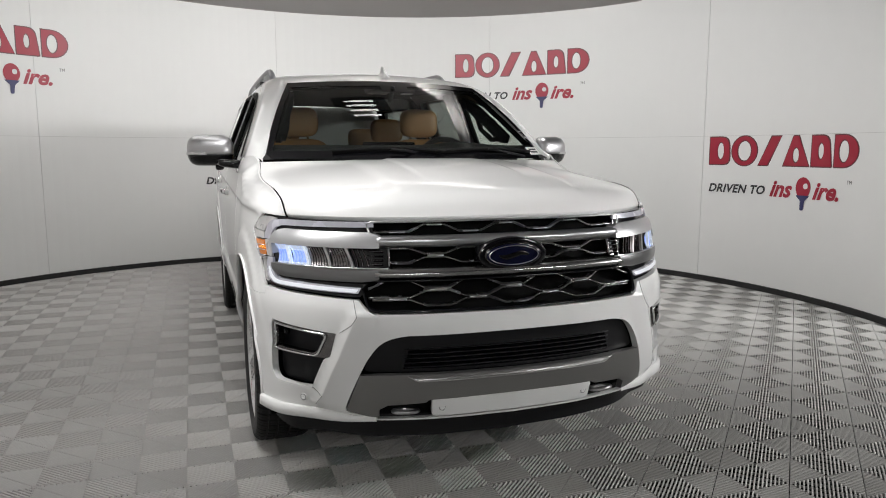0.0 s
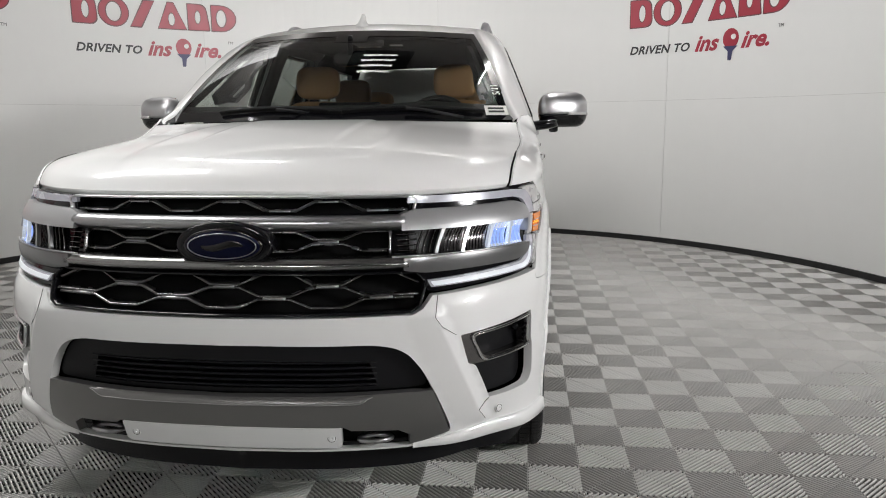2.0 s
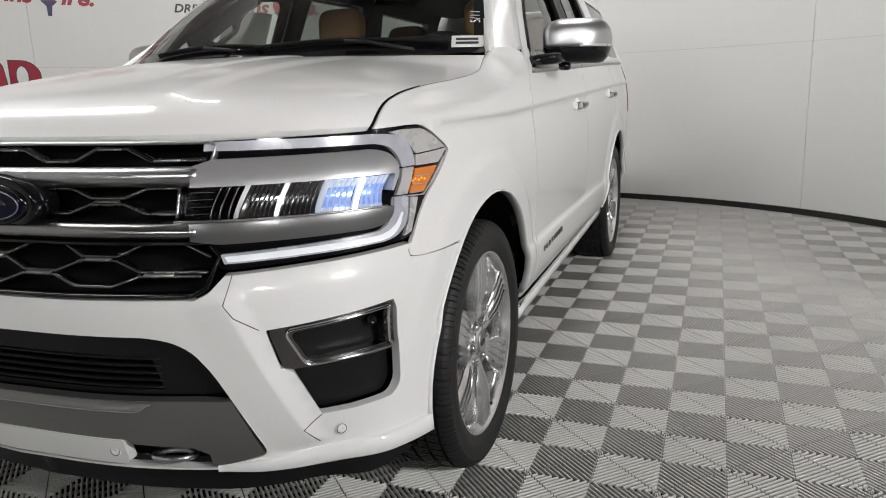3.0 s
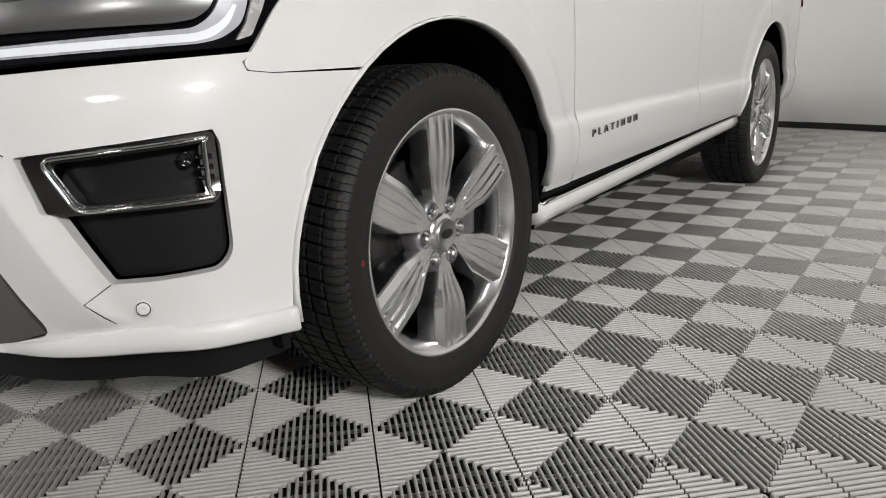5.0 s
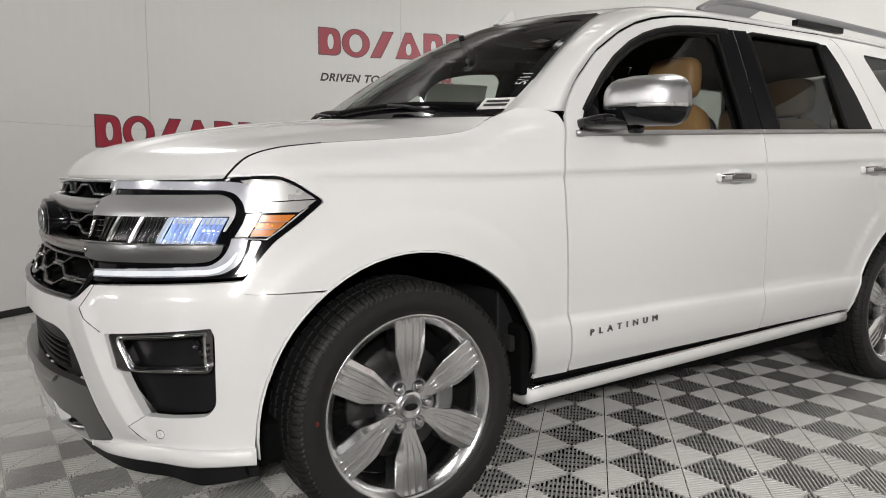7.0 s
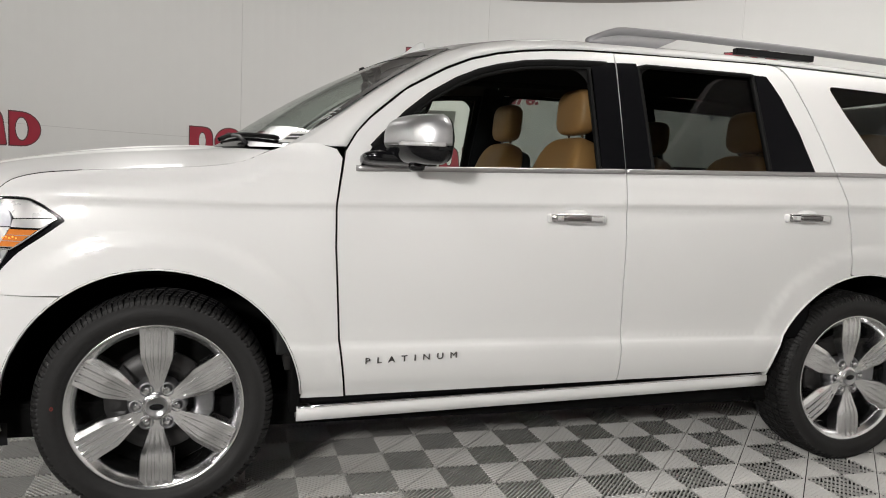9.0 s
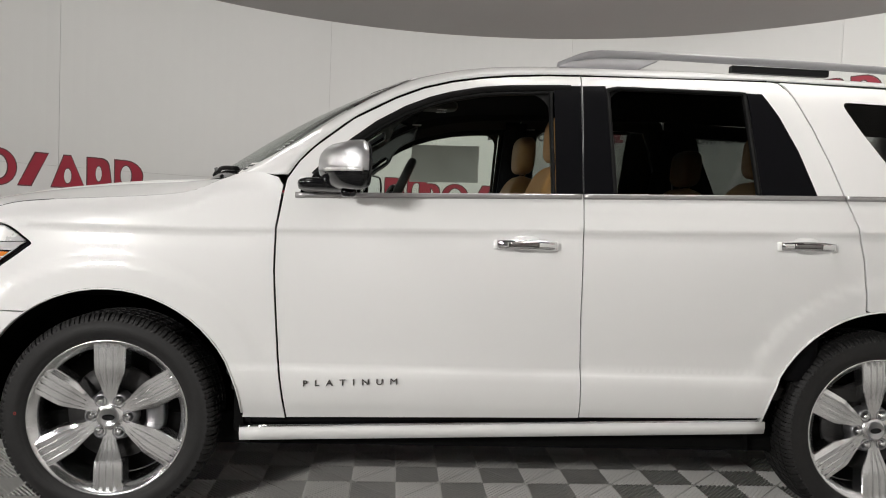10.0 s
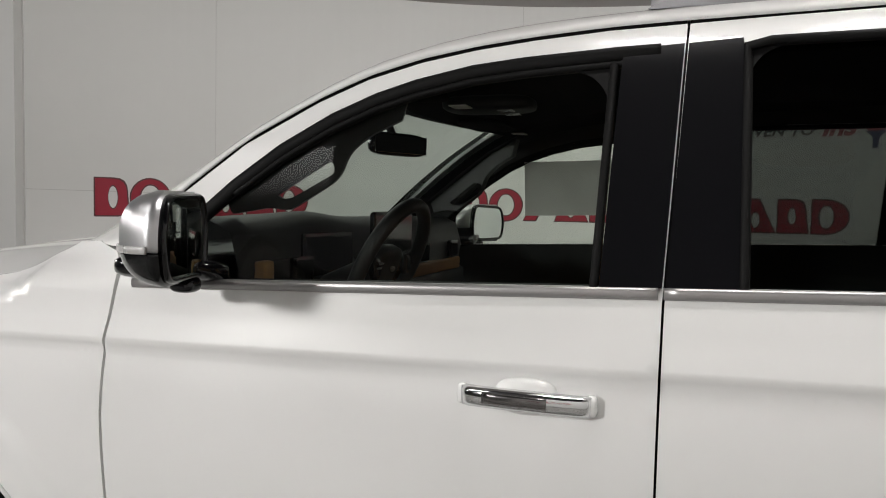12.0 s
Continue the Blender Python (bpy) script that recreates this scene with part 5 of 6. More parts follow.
    rot = nrm.to_track_quat("X", "Z").to_matrix().to_4x4()
    v, f = lathe([(-.01, .013), (.003, .013), (.004, .011), (.002, .009), (.001, .0001)], 20)
    part("fog_lamp", mesh_of("fog_lamp", [Matrix.Translation(c) @ rot @ p for p in v], f), GLOSS_BLACK, pocket)



# ------------------------------------------------------------ wheels, wells and underbody
def tyre_geometry():
    """Round the x axis; x = 0 is the outermost bulge of the sidewall, the inside lies at -x."""
    prof = [(-.245, .292), (-.262, .31), (-.272, .345), (-.264, .375), (-.248, .393), (-.232, .4015), (-.215, .405)]
    for g in (-.195, -.150, -.095, -.050):
        prof += [(g - .0055, .4075), (g - .0045, .398), (g + .0045, .398), (g + .0055, .4075)]
    prof += [(-.034, .4062), (-.022, .402), (-.012, .394), (-.006, .385), (-.0035, .378), (-.0040, .376), (-.0008, .360), (.0, .345), (-.003, .325), (-.0055, .322), (-.006, .318), (-.012, .305), (-.022, .296), (-.030, .292)]
    blocks, cuts = 66, ((0, 0), (.03, 1), (.19, 1), (.22, 0), (.58, 0), (.60, .5), (.65, .5), (.67, 0))
    rows = []
    for a, r in prof:
        row = []
        slant = .35 * (a + .12) / .12
        for b in range(blocks):
            for c, deep in cuts:
                q = 2 * math.pi * (b + c + slant * (1 if -.23 < a < -.02 else .83 if a >= -.02 else -.9)) / blocks
                rr, aa = r, a
                if r > .400 and r > .399:
                    rr -= .009 * deep * (1 if deep == 1 or a > -.06 or -.15 < a < -.095 else 0)
                elif .384 <= r <= .3985 and a > -.03 or .384 <= r <= .3985 and a < -.24:
                    rr -= .005 * deep
                    aa -= .005 * deep if a > -.03 else 0
                row.append((aa, rr * math.cos(q), rr * math.sin(q)))
        rows.append(row)
    return loft(rows, True)


def crisp(rows):
    """A loft with hard edges between its strips."""
    v, f = [], []
    m = len(rows)
    for j in range(len(rows[0]) - 1):
        s = len(v)
        for r in rows:
            v += [Vector(r[j]), Vector(r[j + 1])]
        f += [[s + 2 * k, s + 2 * k + 1, s + 2 * k + 3, s + 2 * k + 2] for k in range(m - 1)]
    return v, f


def spoke_geometry():
    """One of six straight-sided spokes, pointing up: three sunk grooves in a flat face, a sloped shoulder on one side, deep bright flanks."""
    rows = []
    for r in (.046, .060, .075, .088, .100, .112, .124, .138, .152, .165, .174, .182, .20, .22, .24, .258, .268, .276, .284, .292):
        half = float(np.interp(r, [.046, .075, .095, .115, .172, .186, .292], [.021, .0235, .027, .034, .0530, .0550, .0585]))
        face = -.042 + .020 * smoothstep((r - .06) / .15)
        ridge = .0055 * smoothstep((r - .09) / .05) * smoothstep((.290 - r) / .014)
        fall = .010 * smoothstep((r - .10) / .07) * smoothstep((.296 - r) / .02)
        deep = .030 + .026 * smoothstep((r - .08) / .1)
        sec = [(-1.12, -deep), (-1.02, -.005), (-.97, 0), (-.70, 0), (-.64, -ridge), (-.42, -ridge), (-.36, 0), (-.24, 0), (-.18, -ridge), (.06, -ridge), (.12, 0), (.24, 0), (.30, -ridge), (.50, -ridge), (.56, 0), (.66, 0), (.97, -fall), (1.02, -.005 - fall), (1.12, -deep - fall)]
        rows.append([(face + d, half * u, r) for u, d in sec])
    v, f = crisp(rows)
    return v, [q[::-1] for q in f]


def spun(data, angle, about="X"):
    m = Matrix.Rotation(radians(angle), 4, about)
    return [m @ p for p in data[0]], data[1]


tyre_me = mesh_of("tyre", *tyre_geometry())
for poly in tyre_me.polygons:
    if math.hypot(poly.center.y, poly.center.z) > .383:
        poly.use_smooth = False
rim_me = mesh_of("rim", *lathe([(-.040, .2905), (-.030, .3005), (-.0165, .3045), (-.0135, .302), (-.0145, .297), (-.022, .291), (-.036, .272), (-.050, .268), (-.10, .266), (-.16, .262), (-.24, .272), (-.252, .290)], 96))
spoke_me = mesh_of("spoke", *spoke_geometry())
hub_me = mesh_of("hub", *lathe([(-.11, .098), (-.070, .096), (-.060, .088), (-.056, .062), (-.044, .054), (-.036, .048), (-.033, .0385)], 48))
cap_me = mesh_of("centre_cap", *lathe([(-.040, .0385), (-.030, .038), (-.0265, .0365), (-.0258, .0335), (-.0275, .0325), (-.0270, .001)], 40))
mark_me = mesh_of("cap_mark", *bag((-.0266, 0, 0), (.003, .050, .024), 1.0, 24, 8))
nut_me = mesh_of("lug_nut", *lathe([(-.056, .0125), (-.036, .0125), (-.031, .0105), (-.029, .0075), (-.0285, .0005)], 6))
well_me = mesh_of("lug_seat", *lathe([(-.085, .036), (-.052, .030), (-.043, .0265), (-.040, .022), (-.042, .0185), (-.056, .0165), (-.058, .0005)], 24))
DISC = mat("dull_brake_iron", (0.035, 0.034, 0.034), 0.45, 0.4, grain=0.2, grain_scale=60, stain=0.2, stain_scale=9)
disc_me = mesh_of("brake_disc", *lathe([(-.118, .06), (-.112, .10), (-.110, .104), (-.110, .185), (-.118, .188), (-.13, .185)], 64))
shield_me = mesh_of("brake_shield", *lathe([(-.16, .03), (-.15, .255), (-.20, .262)], 48))


def wheel(x, y, turn, name="wheel"):
    """x: the side; turn: how far the spokes have turned."""
    flip = Matrix.Rotation(math.pi, 4, "Z") if x < 0 else Matrix.Identity(4)
    m = Matrix.Translation((x, y, .3985)) @ flip @ Matrix.Rotation(radians(turn), 4, "X")
    w = part(name, rim_me, ALLOY, suv, "polished six-spoke alloy wheel with black tyre")
    w.matrix_world = m

    def add(name, me, material, loc=Matrix.Identity(4), label=""):
        o = part(name, me, material, w, label)
        o.matrix_local = loc
        return o
    add("tyre", tyre_me, TYRE, label="black all-season tyre")
    add("hub", hub_me, ALLOY)
    add("centre_cap", cap_me, SATIN)
    add("cap_mark", mark_me, GLOSS_BLACK)
    add("brake_disc", disc_me, DISC)
    add("brake_shield", shield_me, DARK_VOID)
    for k in range(6):
        r = Matrix.Rotation(radians(60 * k), 4, "X")
        add("spoke", spoke_me, ALLOY, r)
        p = Matrix.Rotation(radians(60 * k + 30), 4, "X") @ Matrix.Translation((0, 0, .0695))
        add("lug_nut", nut_me, CHROME, p)
        add("lug_seat", well_me, ALLOY_DARK, p)
    add("valve", mesh_of("valve", *tube([(-.045, 0, -.272), (-.030, .004, -.262), (-.018, .014, -.252)], .0042, 8)), TRIM_BLACK, Matrix.Rotation(radians(12), 4, "X"))
    add("caliper", mesh_of("caliper", *bag((-.105, .16, .015), (.07, .075, .16), .5)), ALLOY_DARK, Matrix.Rotation(radians(-turn), 4, "X"))
    return w


for x in (.988, -.988):
    wheel(x, 0.0, 0)
    wheel(x, 3.112, 4 if x > 0 else 27)
dot = [Vector((.9865, -.150 + .004 * math.cos(q), .60 * 0 + .405 + .0055 * math.sin(q))) + Vector((0, -.185, .01)) for q in np.linspace(0, 2 * math.pi, 16)[:-1]]
part("chalk_mark", mesh_of("chalk_mark", *tube(dot, .0012, 5, True)), mat("red_tyre_crayon", (0.45, 0.04, 0.03), 0.8, grain=0.1), suv, "small red crayon ring on the tyre")

# wheel wells, dark inside
for cy, y0 in ((0, 0), (3.112, 1)):
    ring = arch(cy, 192, -12, .535, 24)
    for sgn in (1, -1):
        rows = [[(sgn * min(x, skin(sy(min(y, 4.1)), max(z, .25)).x - .025), y, z) for y, z in ring] for x in (.95, .86, .60, .45)]
        inner = [(sgn * .45, cy, .40)] * len(ring)
        v, f = loft(rows + [inner])
        part("wheel_well", mesh_of("wheel_well", v, f if sgn > 0 else [q[::-1] for q in f]), DARK_VOID, suv)
        path = [skin(sy(y), z, -.006) for y, z in arch(cy, 186 if cy == 0 else 176, 4, .508, 30)]
        path = [Vector((sgn * p.x, p.y, p.z)) for p in path]
        part("arch_lip", mesh_of("arch_lip", *sweep(path, .006, .03, lambda k: Vector((sgn, 0, 0)))), PAINT, suv)
# mud flap pieces behind the front wheels and the underbody
for sgn in (1, -1):
    part("splash_guard", block((sgn * .80 - .15, .47, .345), (sgn * .80 + .14, .510, .60), .012), DARK_VOID, suv)
part("underbody", block((-.86, -.62, .27), (.86, 4.1, .40), .02), DARK_VOID, suv)
for sgn in (1, -1):
    part("inner_sill", block((sgn * .80 - .08, .55, .33), (sgn * .80 + .08, 2.60, .55), .01), DARK_VOID, suv)
part("axle", mesh_of("axle", *tube([(-.8, 3.112, .39), (.8, 3.112, .39)], .05, 14)), DARK_VOID, suv)
part("axle", mesh_of("axle", *tube([(-.8, 0, .39), (.8, 0, .39)], .05, 14)), DARK_VOID, suv)

# tailgate closing the back
rows = []
for z in (.42, .7, 1.0, 1.3, 1.6, 1.84):
    rows.append([(u * (.93 if z < 1.3 else .93 - .42 * (z - 1.3)), 4.16 + .10 * (1 - abs(u) ** 3) - (.10 * (z - 1.3) if z > 1.3 else 0), z) for u in np.linspace(-1, 1, 21)])
part("tailgate", mesh_of("tailgate", *loft(rows)), PAINT, suv)


# ------------------------------------------------------------ door mirrors
def mirror_shell(sgn, z_lo, z_hi, grow=0.0):
    """The head's skin between two heights: rounded nose in front, flat behind."""
    rows = []
    for i in range(11):
        z = z_lo + (z_hi - z_lo) * i / 10
        h = (z - 1.398) / .092
        k = max(0.0, 1 - abs(h) ** 2.6) ** (1 / 2.6)
        k = max(k, .03)
        row = []
        for j in range(23):
            q = math.pi * j / 22
            c, s = math.cos(q), math.sin(q)
            x = 1.104 + (.130 + grow) * math.copysign(abs(c) ** .62, c) * (.35 + .65 * k)
            y = .930 - (.135 + grow) * (abs(s) ** .75) * k * (1 - .16 * (c + 1) / 2) + .38 * (x - 1.104)
            row.append(Vector((sgn * x, y, z)))
        rows.append(row)
    v, f = loft(rows)
    f += [list(range(23))[::-1], list(range(230, 253))]
    f += [[i * 23 + 22, i * 23, (i + 1) * 23, (i + 1) * 23 + 22] for i in range(10)]
    return v, f if sgn > 0 else [q[::-1] for q in f]


for sgn, door in ((1, fd[0]), (-1, fd[1])):
    cap = part("door_mirror", mesh_of("door_mirror", *mirror_shell(sgn, 1.376, 1.488)), CAP_SATIN, door, "door mirror with satin chrome cap and black base")
    part("mirror_base", mesh_of("mirror_base", *mirror_shell(sgn, 1.310, 1.3755)), GLOSS_BLACK, cap)
    strip = [Vector((sgn * (1.104 + .132 * math.cos(q) ** .62), .930 - .137 * math.sin(q) ** .75 * (1 - .16 * (math.cos(q) + 1) / 2) + .38 * .132 * math.cos(q) ** .62, 1.379)) for q in np.linspace(.12, 1.5, 18)]
    part("turn_lamp", mesh_of("turn_lamp", *sweep(strip, .014, .006, lambda k: Vector((sgn * .5, -.8, 0)))), LAMP_CLEAR, cap)
    rim = [Vector((sgn * x, .937 + .38 * (x - 1.104), z)) for x, z in [(p[0], p[1]) for p in rounded([(.995, 1.320), (1.205, 1.322), (1.222, 1.40), (1.200, 1.474), (1.005, 1.480), (.988, 1.40)], .03)]]
    part("mirror_frame", mesh_of("mirror_frame", *sweep(rim, .012, .020, lambda k: Vector((0, 1, 0)), True)), GLOSS_BLACK, cap)
    part("mirror_glass", mesh_of("mirror_glass", [p + Vector((0, .004, 0)) for p in rim], [list(range(len(rim))) if sgn < 0 else list(range(len(rim)))[::-1]], smooth=False), MIRROR, cap)
    arm = bag((sgn * .985, .812, 1.322), (.18, .22, .052), .55, bulge=lambda p: Vector((p.x, p.y, p.z + .12 * sgn * p.x)))
    part("mirror_arm", mesh_of("mirror_arm", *arm), GLOSS_BLACK, cap)
    part("camera_pod", mesh_of("camera_pod", *bag((sgn * 1.055, .90, 1.300), (.05, .06, .034), .7)), GLOSS_BLACK, cap)


# ------------------------------------------------------------ cabin
part("cabin_floor", block((-.90, .45, .50), (.90, 4.05, .56), .01), CARPET, suv, "dark carpet and black cabin trim")
part("firewall", block((-.86, .42, .55), (.86, .50, 1.31), .01), CABIN, suv)
# inner door skins and pillar trims: dark linings behind the painted panels
for outline, win in ((front_door, FRONT_WIN), (rear_door, REAR_WIN)):
    side_sheet("door_lining", [(y, max(.52, z)) for y, z in outline], CABIN, suv, -.045, [win], flange=False, res=.05)
side_sheet("quarter_lining", [(y, max(.56, z)) for y, z in quarter], HEADLINER, suv, -.045, [QUARTER_WIN], flange=False, res=.05)
rows = []
for k in range(31):
    y = .62 + (4.1 - .62) * k / 30
    za = float(np.interp(y, [p[0] for p in RAIL_A], [p[1] for p in RAIL_A]))
    pa = skin(sy(y), za - .012, -.04)
    yb = .43 + (4.15 - .43) * float(np.interp(y, [.60, .75, 1.0, 1.3, 1.6, 4.1], [0, .075, .148, .235, .318, 1.0]))
    pb = roof_edge(yb) + Vector((-.03, .02, -.035))
    rows.append([pa, (pa + pb) / 2 + Vector((-.02, 0, -.01)), pb])
mirrored_part("pillar_trim", loft(rows), HEADLINER, suv)
# seat-belt pillar trims
for y0 in (1.80, 2.80):
    for sgn in (1, -1):
        path = [Vector((sgn * (1.0 - spline(z, SIDE_Z, SIDE_D) - .06), y0 + .04 * (z - 1.3), z)) for z in (.6, 1.0, 1.3, 1.5, 1.7, 1.82)]
        part("belt_pillar", mesh_of("belt_pillar", *sweep(path, .13, .05, lambda k: Vector((sgn, 0, 0)))), HEADLINER, suv)
for sgn in (1, -1):
    for y0, y1 in ((.70, 1.80), (1.86, 2.85)):
        part("armrest", block((sgn * .86 - .05, y0 + .1, .92), (sgn * .86 + .05, y1 - .1, 1.00), .02), LEATHER, suv)

# dashboard: padded top, tan lower band, tall screen, instrument hood
rows = []
for u in np.linspace(-1, 1, 25):
    x = u * .85
    hoodlift = .035 * math.exp(-((x - .40) / .20) ** 2)
    rows.append([(x, .44, 1.350), (x, .52 + .04 * u * u, 1.405), (x, .62 + .03 * u * u, 1.428 + hoodlift * .2), (x, .78 + .02 * u * u, 1.428 + hoodlift * .6), (x, .86, 1.400 + hoodlift * .6), (x, .885, 1.31), (x, .87, 1.22), (x, .90, 1.20), (x, .90, 1.10), (x, .82, .85)])
part("dashboard", mesh_of("dashboard", *loft(rows)), CABIN, suv, "black padded dashboard with tan band")
part("dash_band", block((-.78, .885, 1.205), (.78, .905, 1.255), .008), LEATHER, suv)
part("screen", block((-.20, .885, 1.10), (.14, .905, 1.45), .012), GLOSS_BLACK, suv)
part("instrument_screen", block((.26, .875, 1.27), (.56, .89, 1.39), .01), GLOSS_BLACK, suv)
for x in (.70, -.70, .58, -.34):
    part("air_vent", block((x - .05, .885, 1.26), (x + .05, .905, 1.33), .008), GLOSS_BLACK, suv)
part("vent_trim", block((.735, .88, 1.24), (.785, .91, 1.33), .01), LEATHER, suv)
part("console", block((-.15, .95, .56), (.15, 2.0, .98), .03), CABIN, suv)

# grab handles in the trim of the front pillars
def pillar_plane(a, z, out=0.0):
    return Vector((.80 - .3216 * a + .947 * out, .62 + .947 * a + .3216 * out, z))


GRIP = rounded([(.18, 1.440), (.276, 1.459), (.320, 1.450), (.446, 1.534), (.469, 1.599), (.525, 1.645), (.598, 1.681), (.62, 1.76), (.48, 1.70), (.32, 1.60), (.16, 1.49)], [.01, .02, .02, .03, .03, .03, 0, 0, 0, 0, 0])
GRIP_HOLE = rounded([(.290, 1.490), (.304, 1.480), (.328, 1.483), (.433, 1.546), (.431, 1.570), (.417, 1.576)], [.004, .008, .01, .015, .008, .006])
mirrored_part("grab_handle", sheet(GRIP, pillar_plane, [GRIP_HOLE], .02, .03), CABIN, suv)

# steering wheel
tilt = Matrix.Translation((.42, 1.075, 1.30)) @ Matrix.Rotation(radians(-24), 4, "X")
ring = [tilt @ Vector((.188 * math.cos(q), 0, .188 * math.sin(q))) for q in np.linspace(0, 2 * math.pi, 41)[:-1]]
steering = part("steering_wheel", mesh_of("steering_wheel", *tube(ring, .0205, 12, True)), WHEEL_LEATHER, suv, "black leather steering wheel")
v, f = bag((0, -.02, -.01), (.17, .06, .13), .6)
part("wheel_boss", mesh_of("wheel_boss", [tilt @ p for p in v], f), WHEEL_LEATHER, steering)
for q in (8, 172, 270):
    a = [tilt @ Vector((r * math.cos(radians(q)), -.012, r * math.sin(radians(q)) - .01)) for r in (.06, .12, .18)]
    part("wheel_spoke", mesh_of("wheel_spoke", *sweep(a, .045, .016, lambda k: Vector((0, 1, .4)))), SMOKE, steering)
part("column", mesh_of("column", *tube([(.42, .80, 1.18), (.42, 1.03, 1.28)], .05, 12)), CABIN, steering)

part("wheel_badge", mesh_of("wheel_badge", *bag(tilt @ Vector((0, .014, .0)), (.034, .008, .016), .9, 16, 6)), SATIN, steering)
for d in (-.105, .105):
    part("button_pad", mesh_of("button_pad", *bag(tilt @ Vector((d, .006, .005)), (.05, .02, .06), .6, 16, 8)), GLOSS_BLACK, steering)
for q in np.linspace(-.02, .02, 4):
    part("wheel_button", mesh_of("wheel_button", *bag(tilt @ Vector((.105, .017, .005 + q)), (.030, .004, .006), .6, 10, 6)), SATIN, steering)

# sun visors with their printed slips, and the overhead console
for x in (.40, -.42):
    visor = part("sun_visor", mesh_of("sun_visor", *bag((x, 1.115, 1.785), (.36, .17, .022), .5)), HEADLINER, suv)
    part("visor_slip", block((x - .26 if x > 0 else x - .24, 1.17, 1.770), (x - .19 if x > 0 else x - .16, 1.225, 1.7735), .001), PAPER, visor, "white printed slip")
console = part("overhead_console", mesh_of("overhead_console", *bag((0, 1.24, 1.80), (.17, .30, .05), .5)), CABIN, suv)
for d in (-.045, .045):
    part("reading_lamp", block((d - .02, 1.28, 1.7735), (d + .02, 1.33, 1.7765), .001), LAMP_CLEAR, console)

# rear-view mirror
turned = Matrix.Translation((-.02, .915, 1.678)) @ Matrix.Rotation(radians(-28), 4, "Z")
v, f = bag((0, 0, 0), (.25, .036, .078), .5)
rv = part("interior_mirror", mesh_of("interior_mirror", [turned @ p for p in v], f), GLOSS_BLACK, suv)
part("mirror_glass", placed(block((-.112, .0185, -.030), (.112, .0205, .030), .001), turned), MIRROR, rv)
part("mirror_stalk", mesh_of("mirror_stalk", *tube([(-.02, .90, 1.70), (-.01, .86, 1.79)], .014, 8)), TRIM_BLACK, rv)


def seat(x, y, name="front_seat", width=.52, head=1.60, base=.86, lean=17, label="tan leather seat with black back shell"):
    """A seat at x with its back foot at y; head: the headrest's height."""
    s = part(name, mesh_of(name, *bag((x, y - .22, base), (width, .56, .20), .5)), LEATHER, suv, label)
    top = head - .16
    length = top - base + .06
    m = Matrix.Translation((x, y, base)) @ Matrix.Rotation(radians(-lean), 4, "X")

    def bulge(p):
        k = 1 - .18 * smoothstep(p.z / length + .1)
        return Vector((p.x * k, p.y + .03 * (abs(p.x) / (width / 2)) ** 2 * -1, p.z))
    v, f = bag((0, 0, length / 2), (width, .17, length), .5, 24, 14, bulge)
    part("backrest", mesh_of("backrest", [m @ p for p in v], f), LEATHER, s)
    v, f = bag((0, .075, length / 2), (width * .88, .07, length * .94), .5, 24, 14)
    part("back_shell", mesh_of("back_shell", [m @ p for p in v], f), CABIN, s)
    hy = y + math.sin(radians(lean)) * length - .015
    v, f = bag((x, hy, head), (.29, .115, .215), .55, 24, 14, lambda p: Vector((p.x, p.y + .05 * p.z, p.z)))
    part("headrest", mesh_of("headrest", v, f), LEATHER, s)
    for d in (-.07, .07):
        part("headrest_post", mesh_of("headrest_post", *tube([(x + d, hy, head - .20), (x + d, hy, head - .08)], .007, 8)), CHROME, s)
    return s


for x in (.455, -.465):
    seat(x, 1.66)
for x in (.46, -.46):
    seat(x, 2.66, "second_row_seat", .54, 1.565, .86, 17)
for x in (.42, -.42):
    seat(x, 3.55, "third_row_seat", .5, 1.50, 1.06, 15)

# sheet stuck on the far front window
far_sheet = sheet(side_pts([(1.17, 1.440), (1.615, 1.452), (1.605, 1.680), (1.18, 1.670)]), skin, [], .05, .001, -.022, False)
part("window_sheet", mesh_of("window_sheet", *flipped(*far_sheet)), STICKER, suv, "grey printed sheet stuck on the far window")



# ------------------------------------------------------------ ribbed floor tiles, laid at 45 degrees to the car
TILE = 0.2855
PITCH = TILE / 18


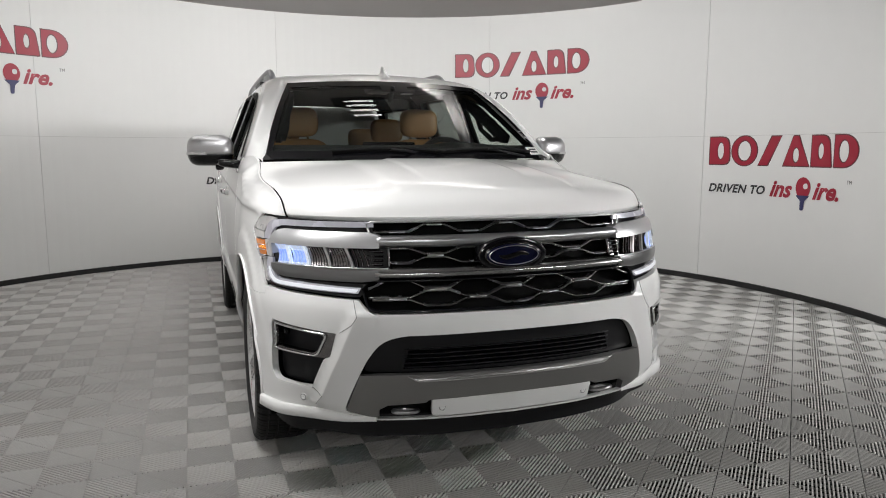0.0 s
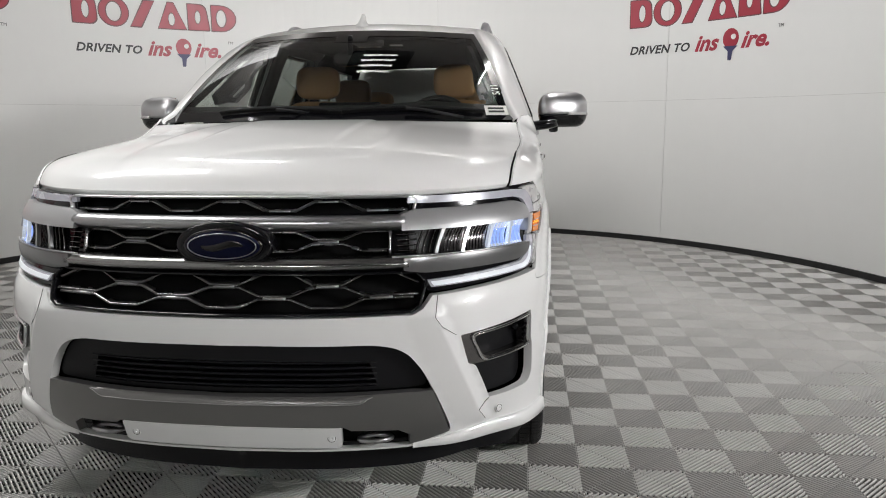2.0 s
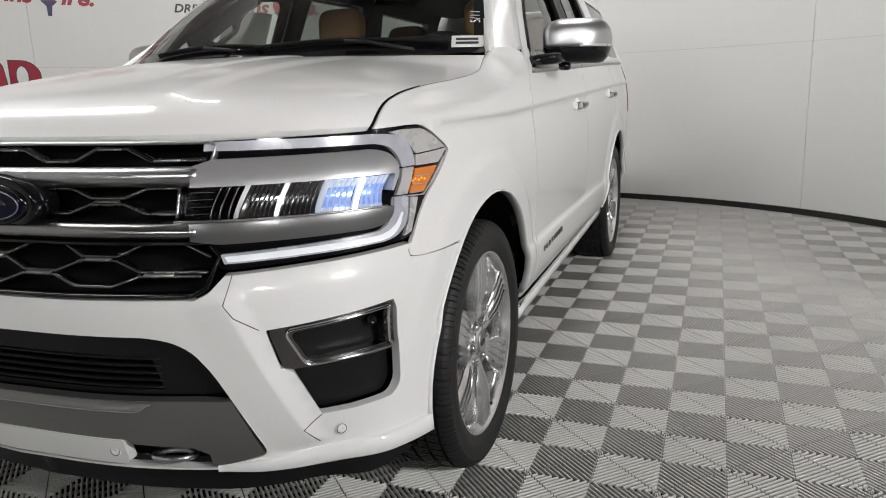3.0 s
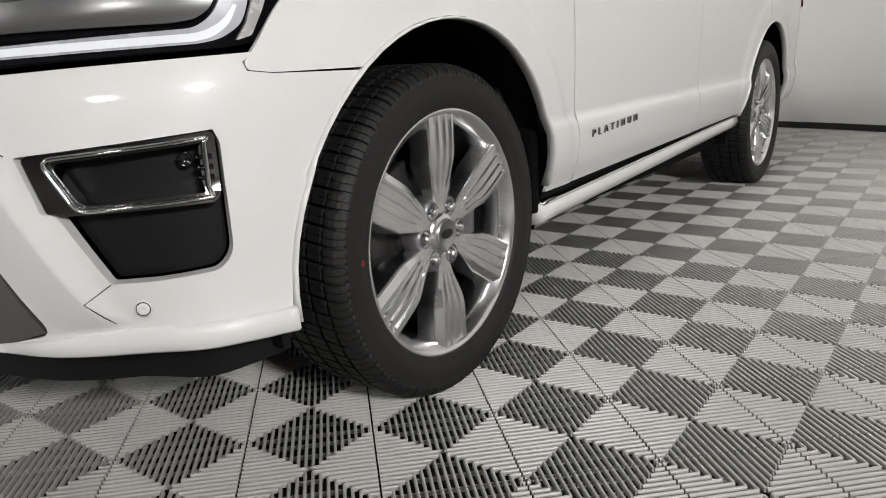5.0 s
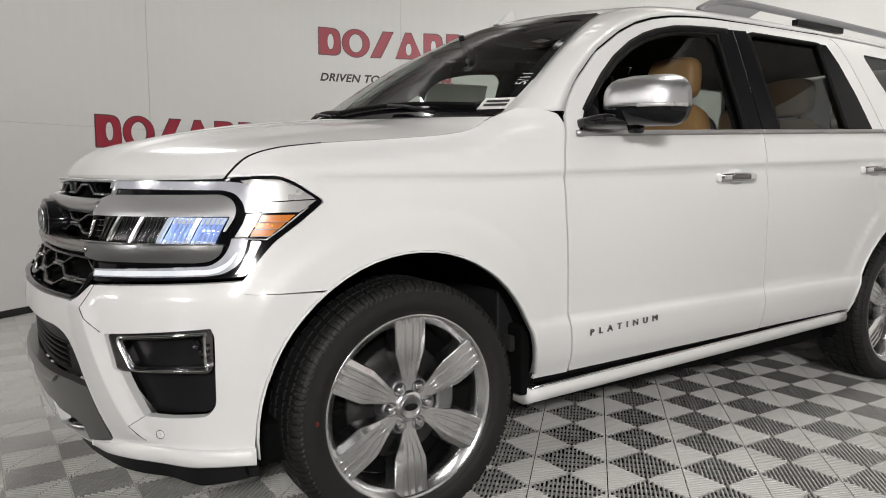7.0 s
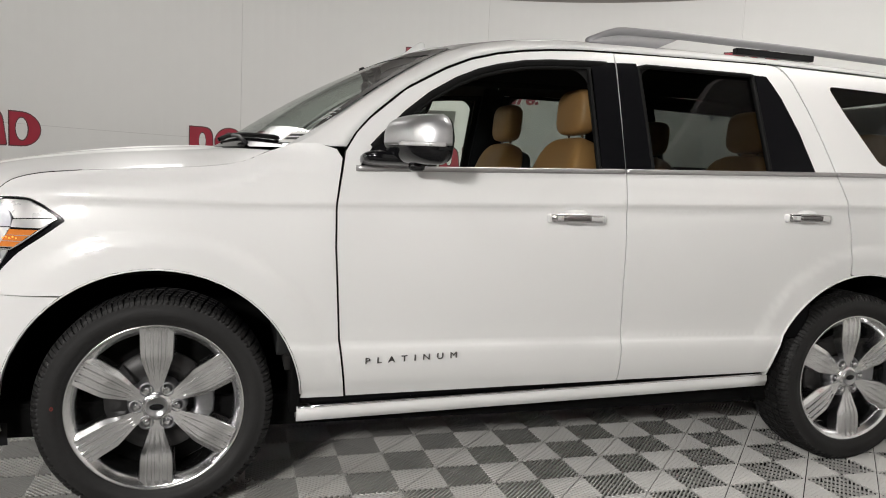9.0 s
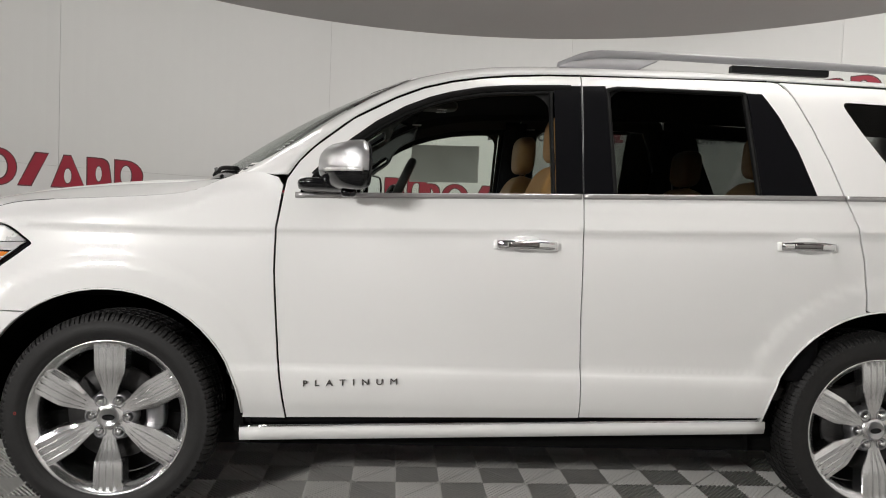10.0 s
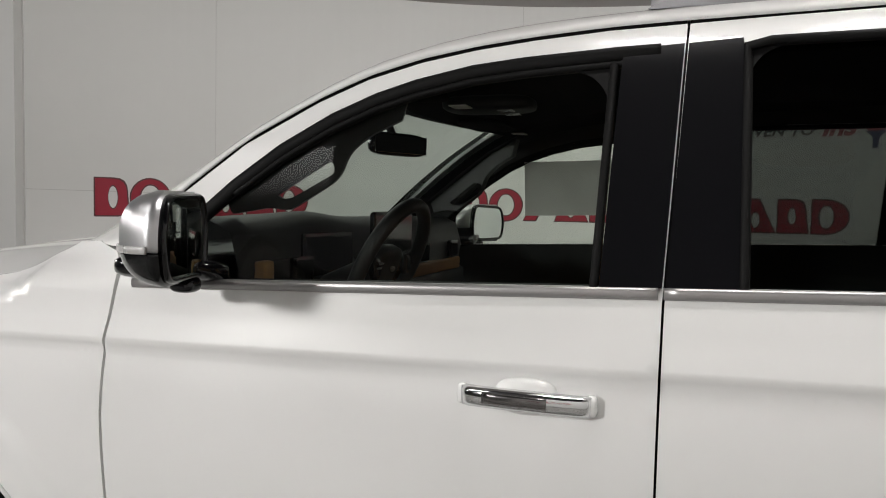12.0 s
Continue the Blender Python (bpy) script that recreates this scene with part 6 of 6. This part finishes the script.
def rib(a, b, half, z0, z1, verts, faces, chamfer=0.0):
    """One bar of the tile from a to b with a rounded top, open below."""
    a, b = Vector(a), Vector(b)
    if (b - a).length < 1e-4:
        return
    d = (b - a).normalized()
    s = Vector((-d.y, d.x))
    ring = [(half, z0), (half, z1 - chamfer), (half * .62, z1 - chamfer * .25), (0, z1), (-half * .62, z1 - chamfer * .25), (-half, z1 - chamfer), (-half, z0)] if chamfer else [(half, z0), (half, z1), (-half, z1), (-half, z0)]
    i, m = len(verts), len(ring)
    for q in (a, b):
        verts += [(q.x + s.x * o, q.y + s.y * o, z) for o, z in ring]
    faces += [[i + k, i + k + 1, i + m + k + 1, i + m + k] for k in range(m - 1)]
    faces += [list(range(i, i + m))[::-1], list(range(i + m, i + 2 * m))]


def tile_geometry():
    verts, faces = [], []
    h = TILE / 2
    for turn in range(4):
        c, s = ((1, 0), (0, 1), (-1, 0), (0, -1))[turn]

        def spun(p):
            return (p[0] * c - p[1] * s, p[0] * s + p[1] * c)
        for k in range(18):
            x = -h + (k + 0.5) * PITCH
            rib(spun((x, -h + 0.002)), spun((x, -abs(x) - 0.001)), 0.0034, -0.011, 0.0, verts, faces, 0.0031)
        for k in (1, 4, 7):
            y = -h + (k + .3) * PITCH
            rib(spun((y + 0.001, y)), spun((-y - 0.001, y)), 0.0014, -0.022, -0.012, verts, faces)
    return verts, faces


tile_v, tile_f = tile_geometry()
tile_mesh = bpy.data.meshes.new("floor_tile")
tile_mesh.from_pydata(tile_v, [], tile_f)
tile_mesh.materials.append(RIB_GREY)
far_v, far_f = [], []
turn45 = Matrix.Rotation(radians(45), 4, "Z")
step = TILE / math.sqrt(2)
laid = []
for i in range(-24, 25):
    for j in range(-24, 25):
        x, y = 0.930 + (i + j + 1) * step, -0.288 + (i - j) * step
        if math.hypot(x - WALL_C.x, y - WALL_C.y) < WALL_R + 0.12 or (y < 0 and abs(x) < 4 and y > -4.5 and math.hypot(x - WALL_C.x, y - WALL_C.y) < WALL_R + 1.6 and x > -1.6):
            laid.append((math.hypot(x - 1.6, 0.6 * (y - 0.2)), x, y))
laid.sort()
for n, (_, x, y) in enumerate(laid):
    m = Matrix.Translation((x, y, 0)) @ turn45
    if n < 300:
        t = part("floor_tile", tile_mesh, RIB_GREY, floor_slab)
        t.matrix_world = m
    else:
        s = len(far_v)
        far_v += [tuple(m @ Vector(p)) for p in tile_v]
        far_f += [[q + s for q in fc] for fc in tile_f]
tagged(part("floor_tiles", mesh_of("floor_tiles", far_v, far_f, smooth=False), RIB_GREY, floor_slab), kind="stuff")
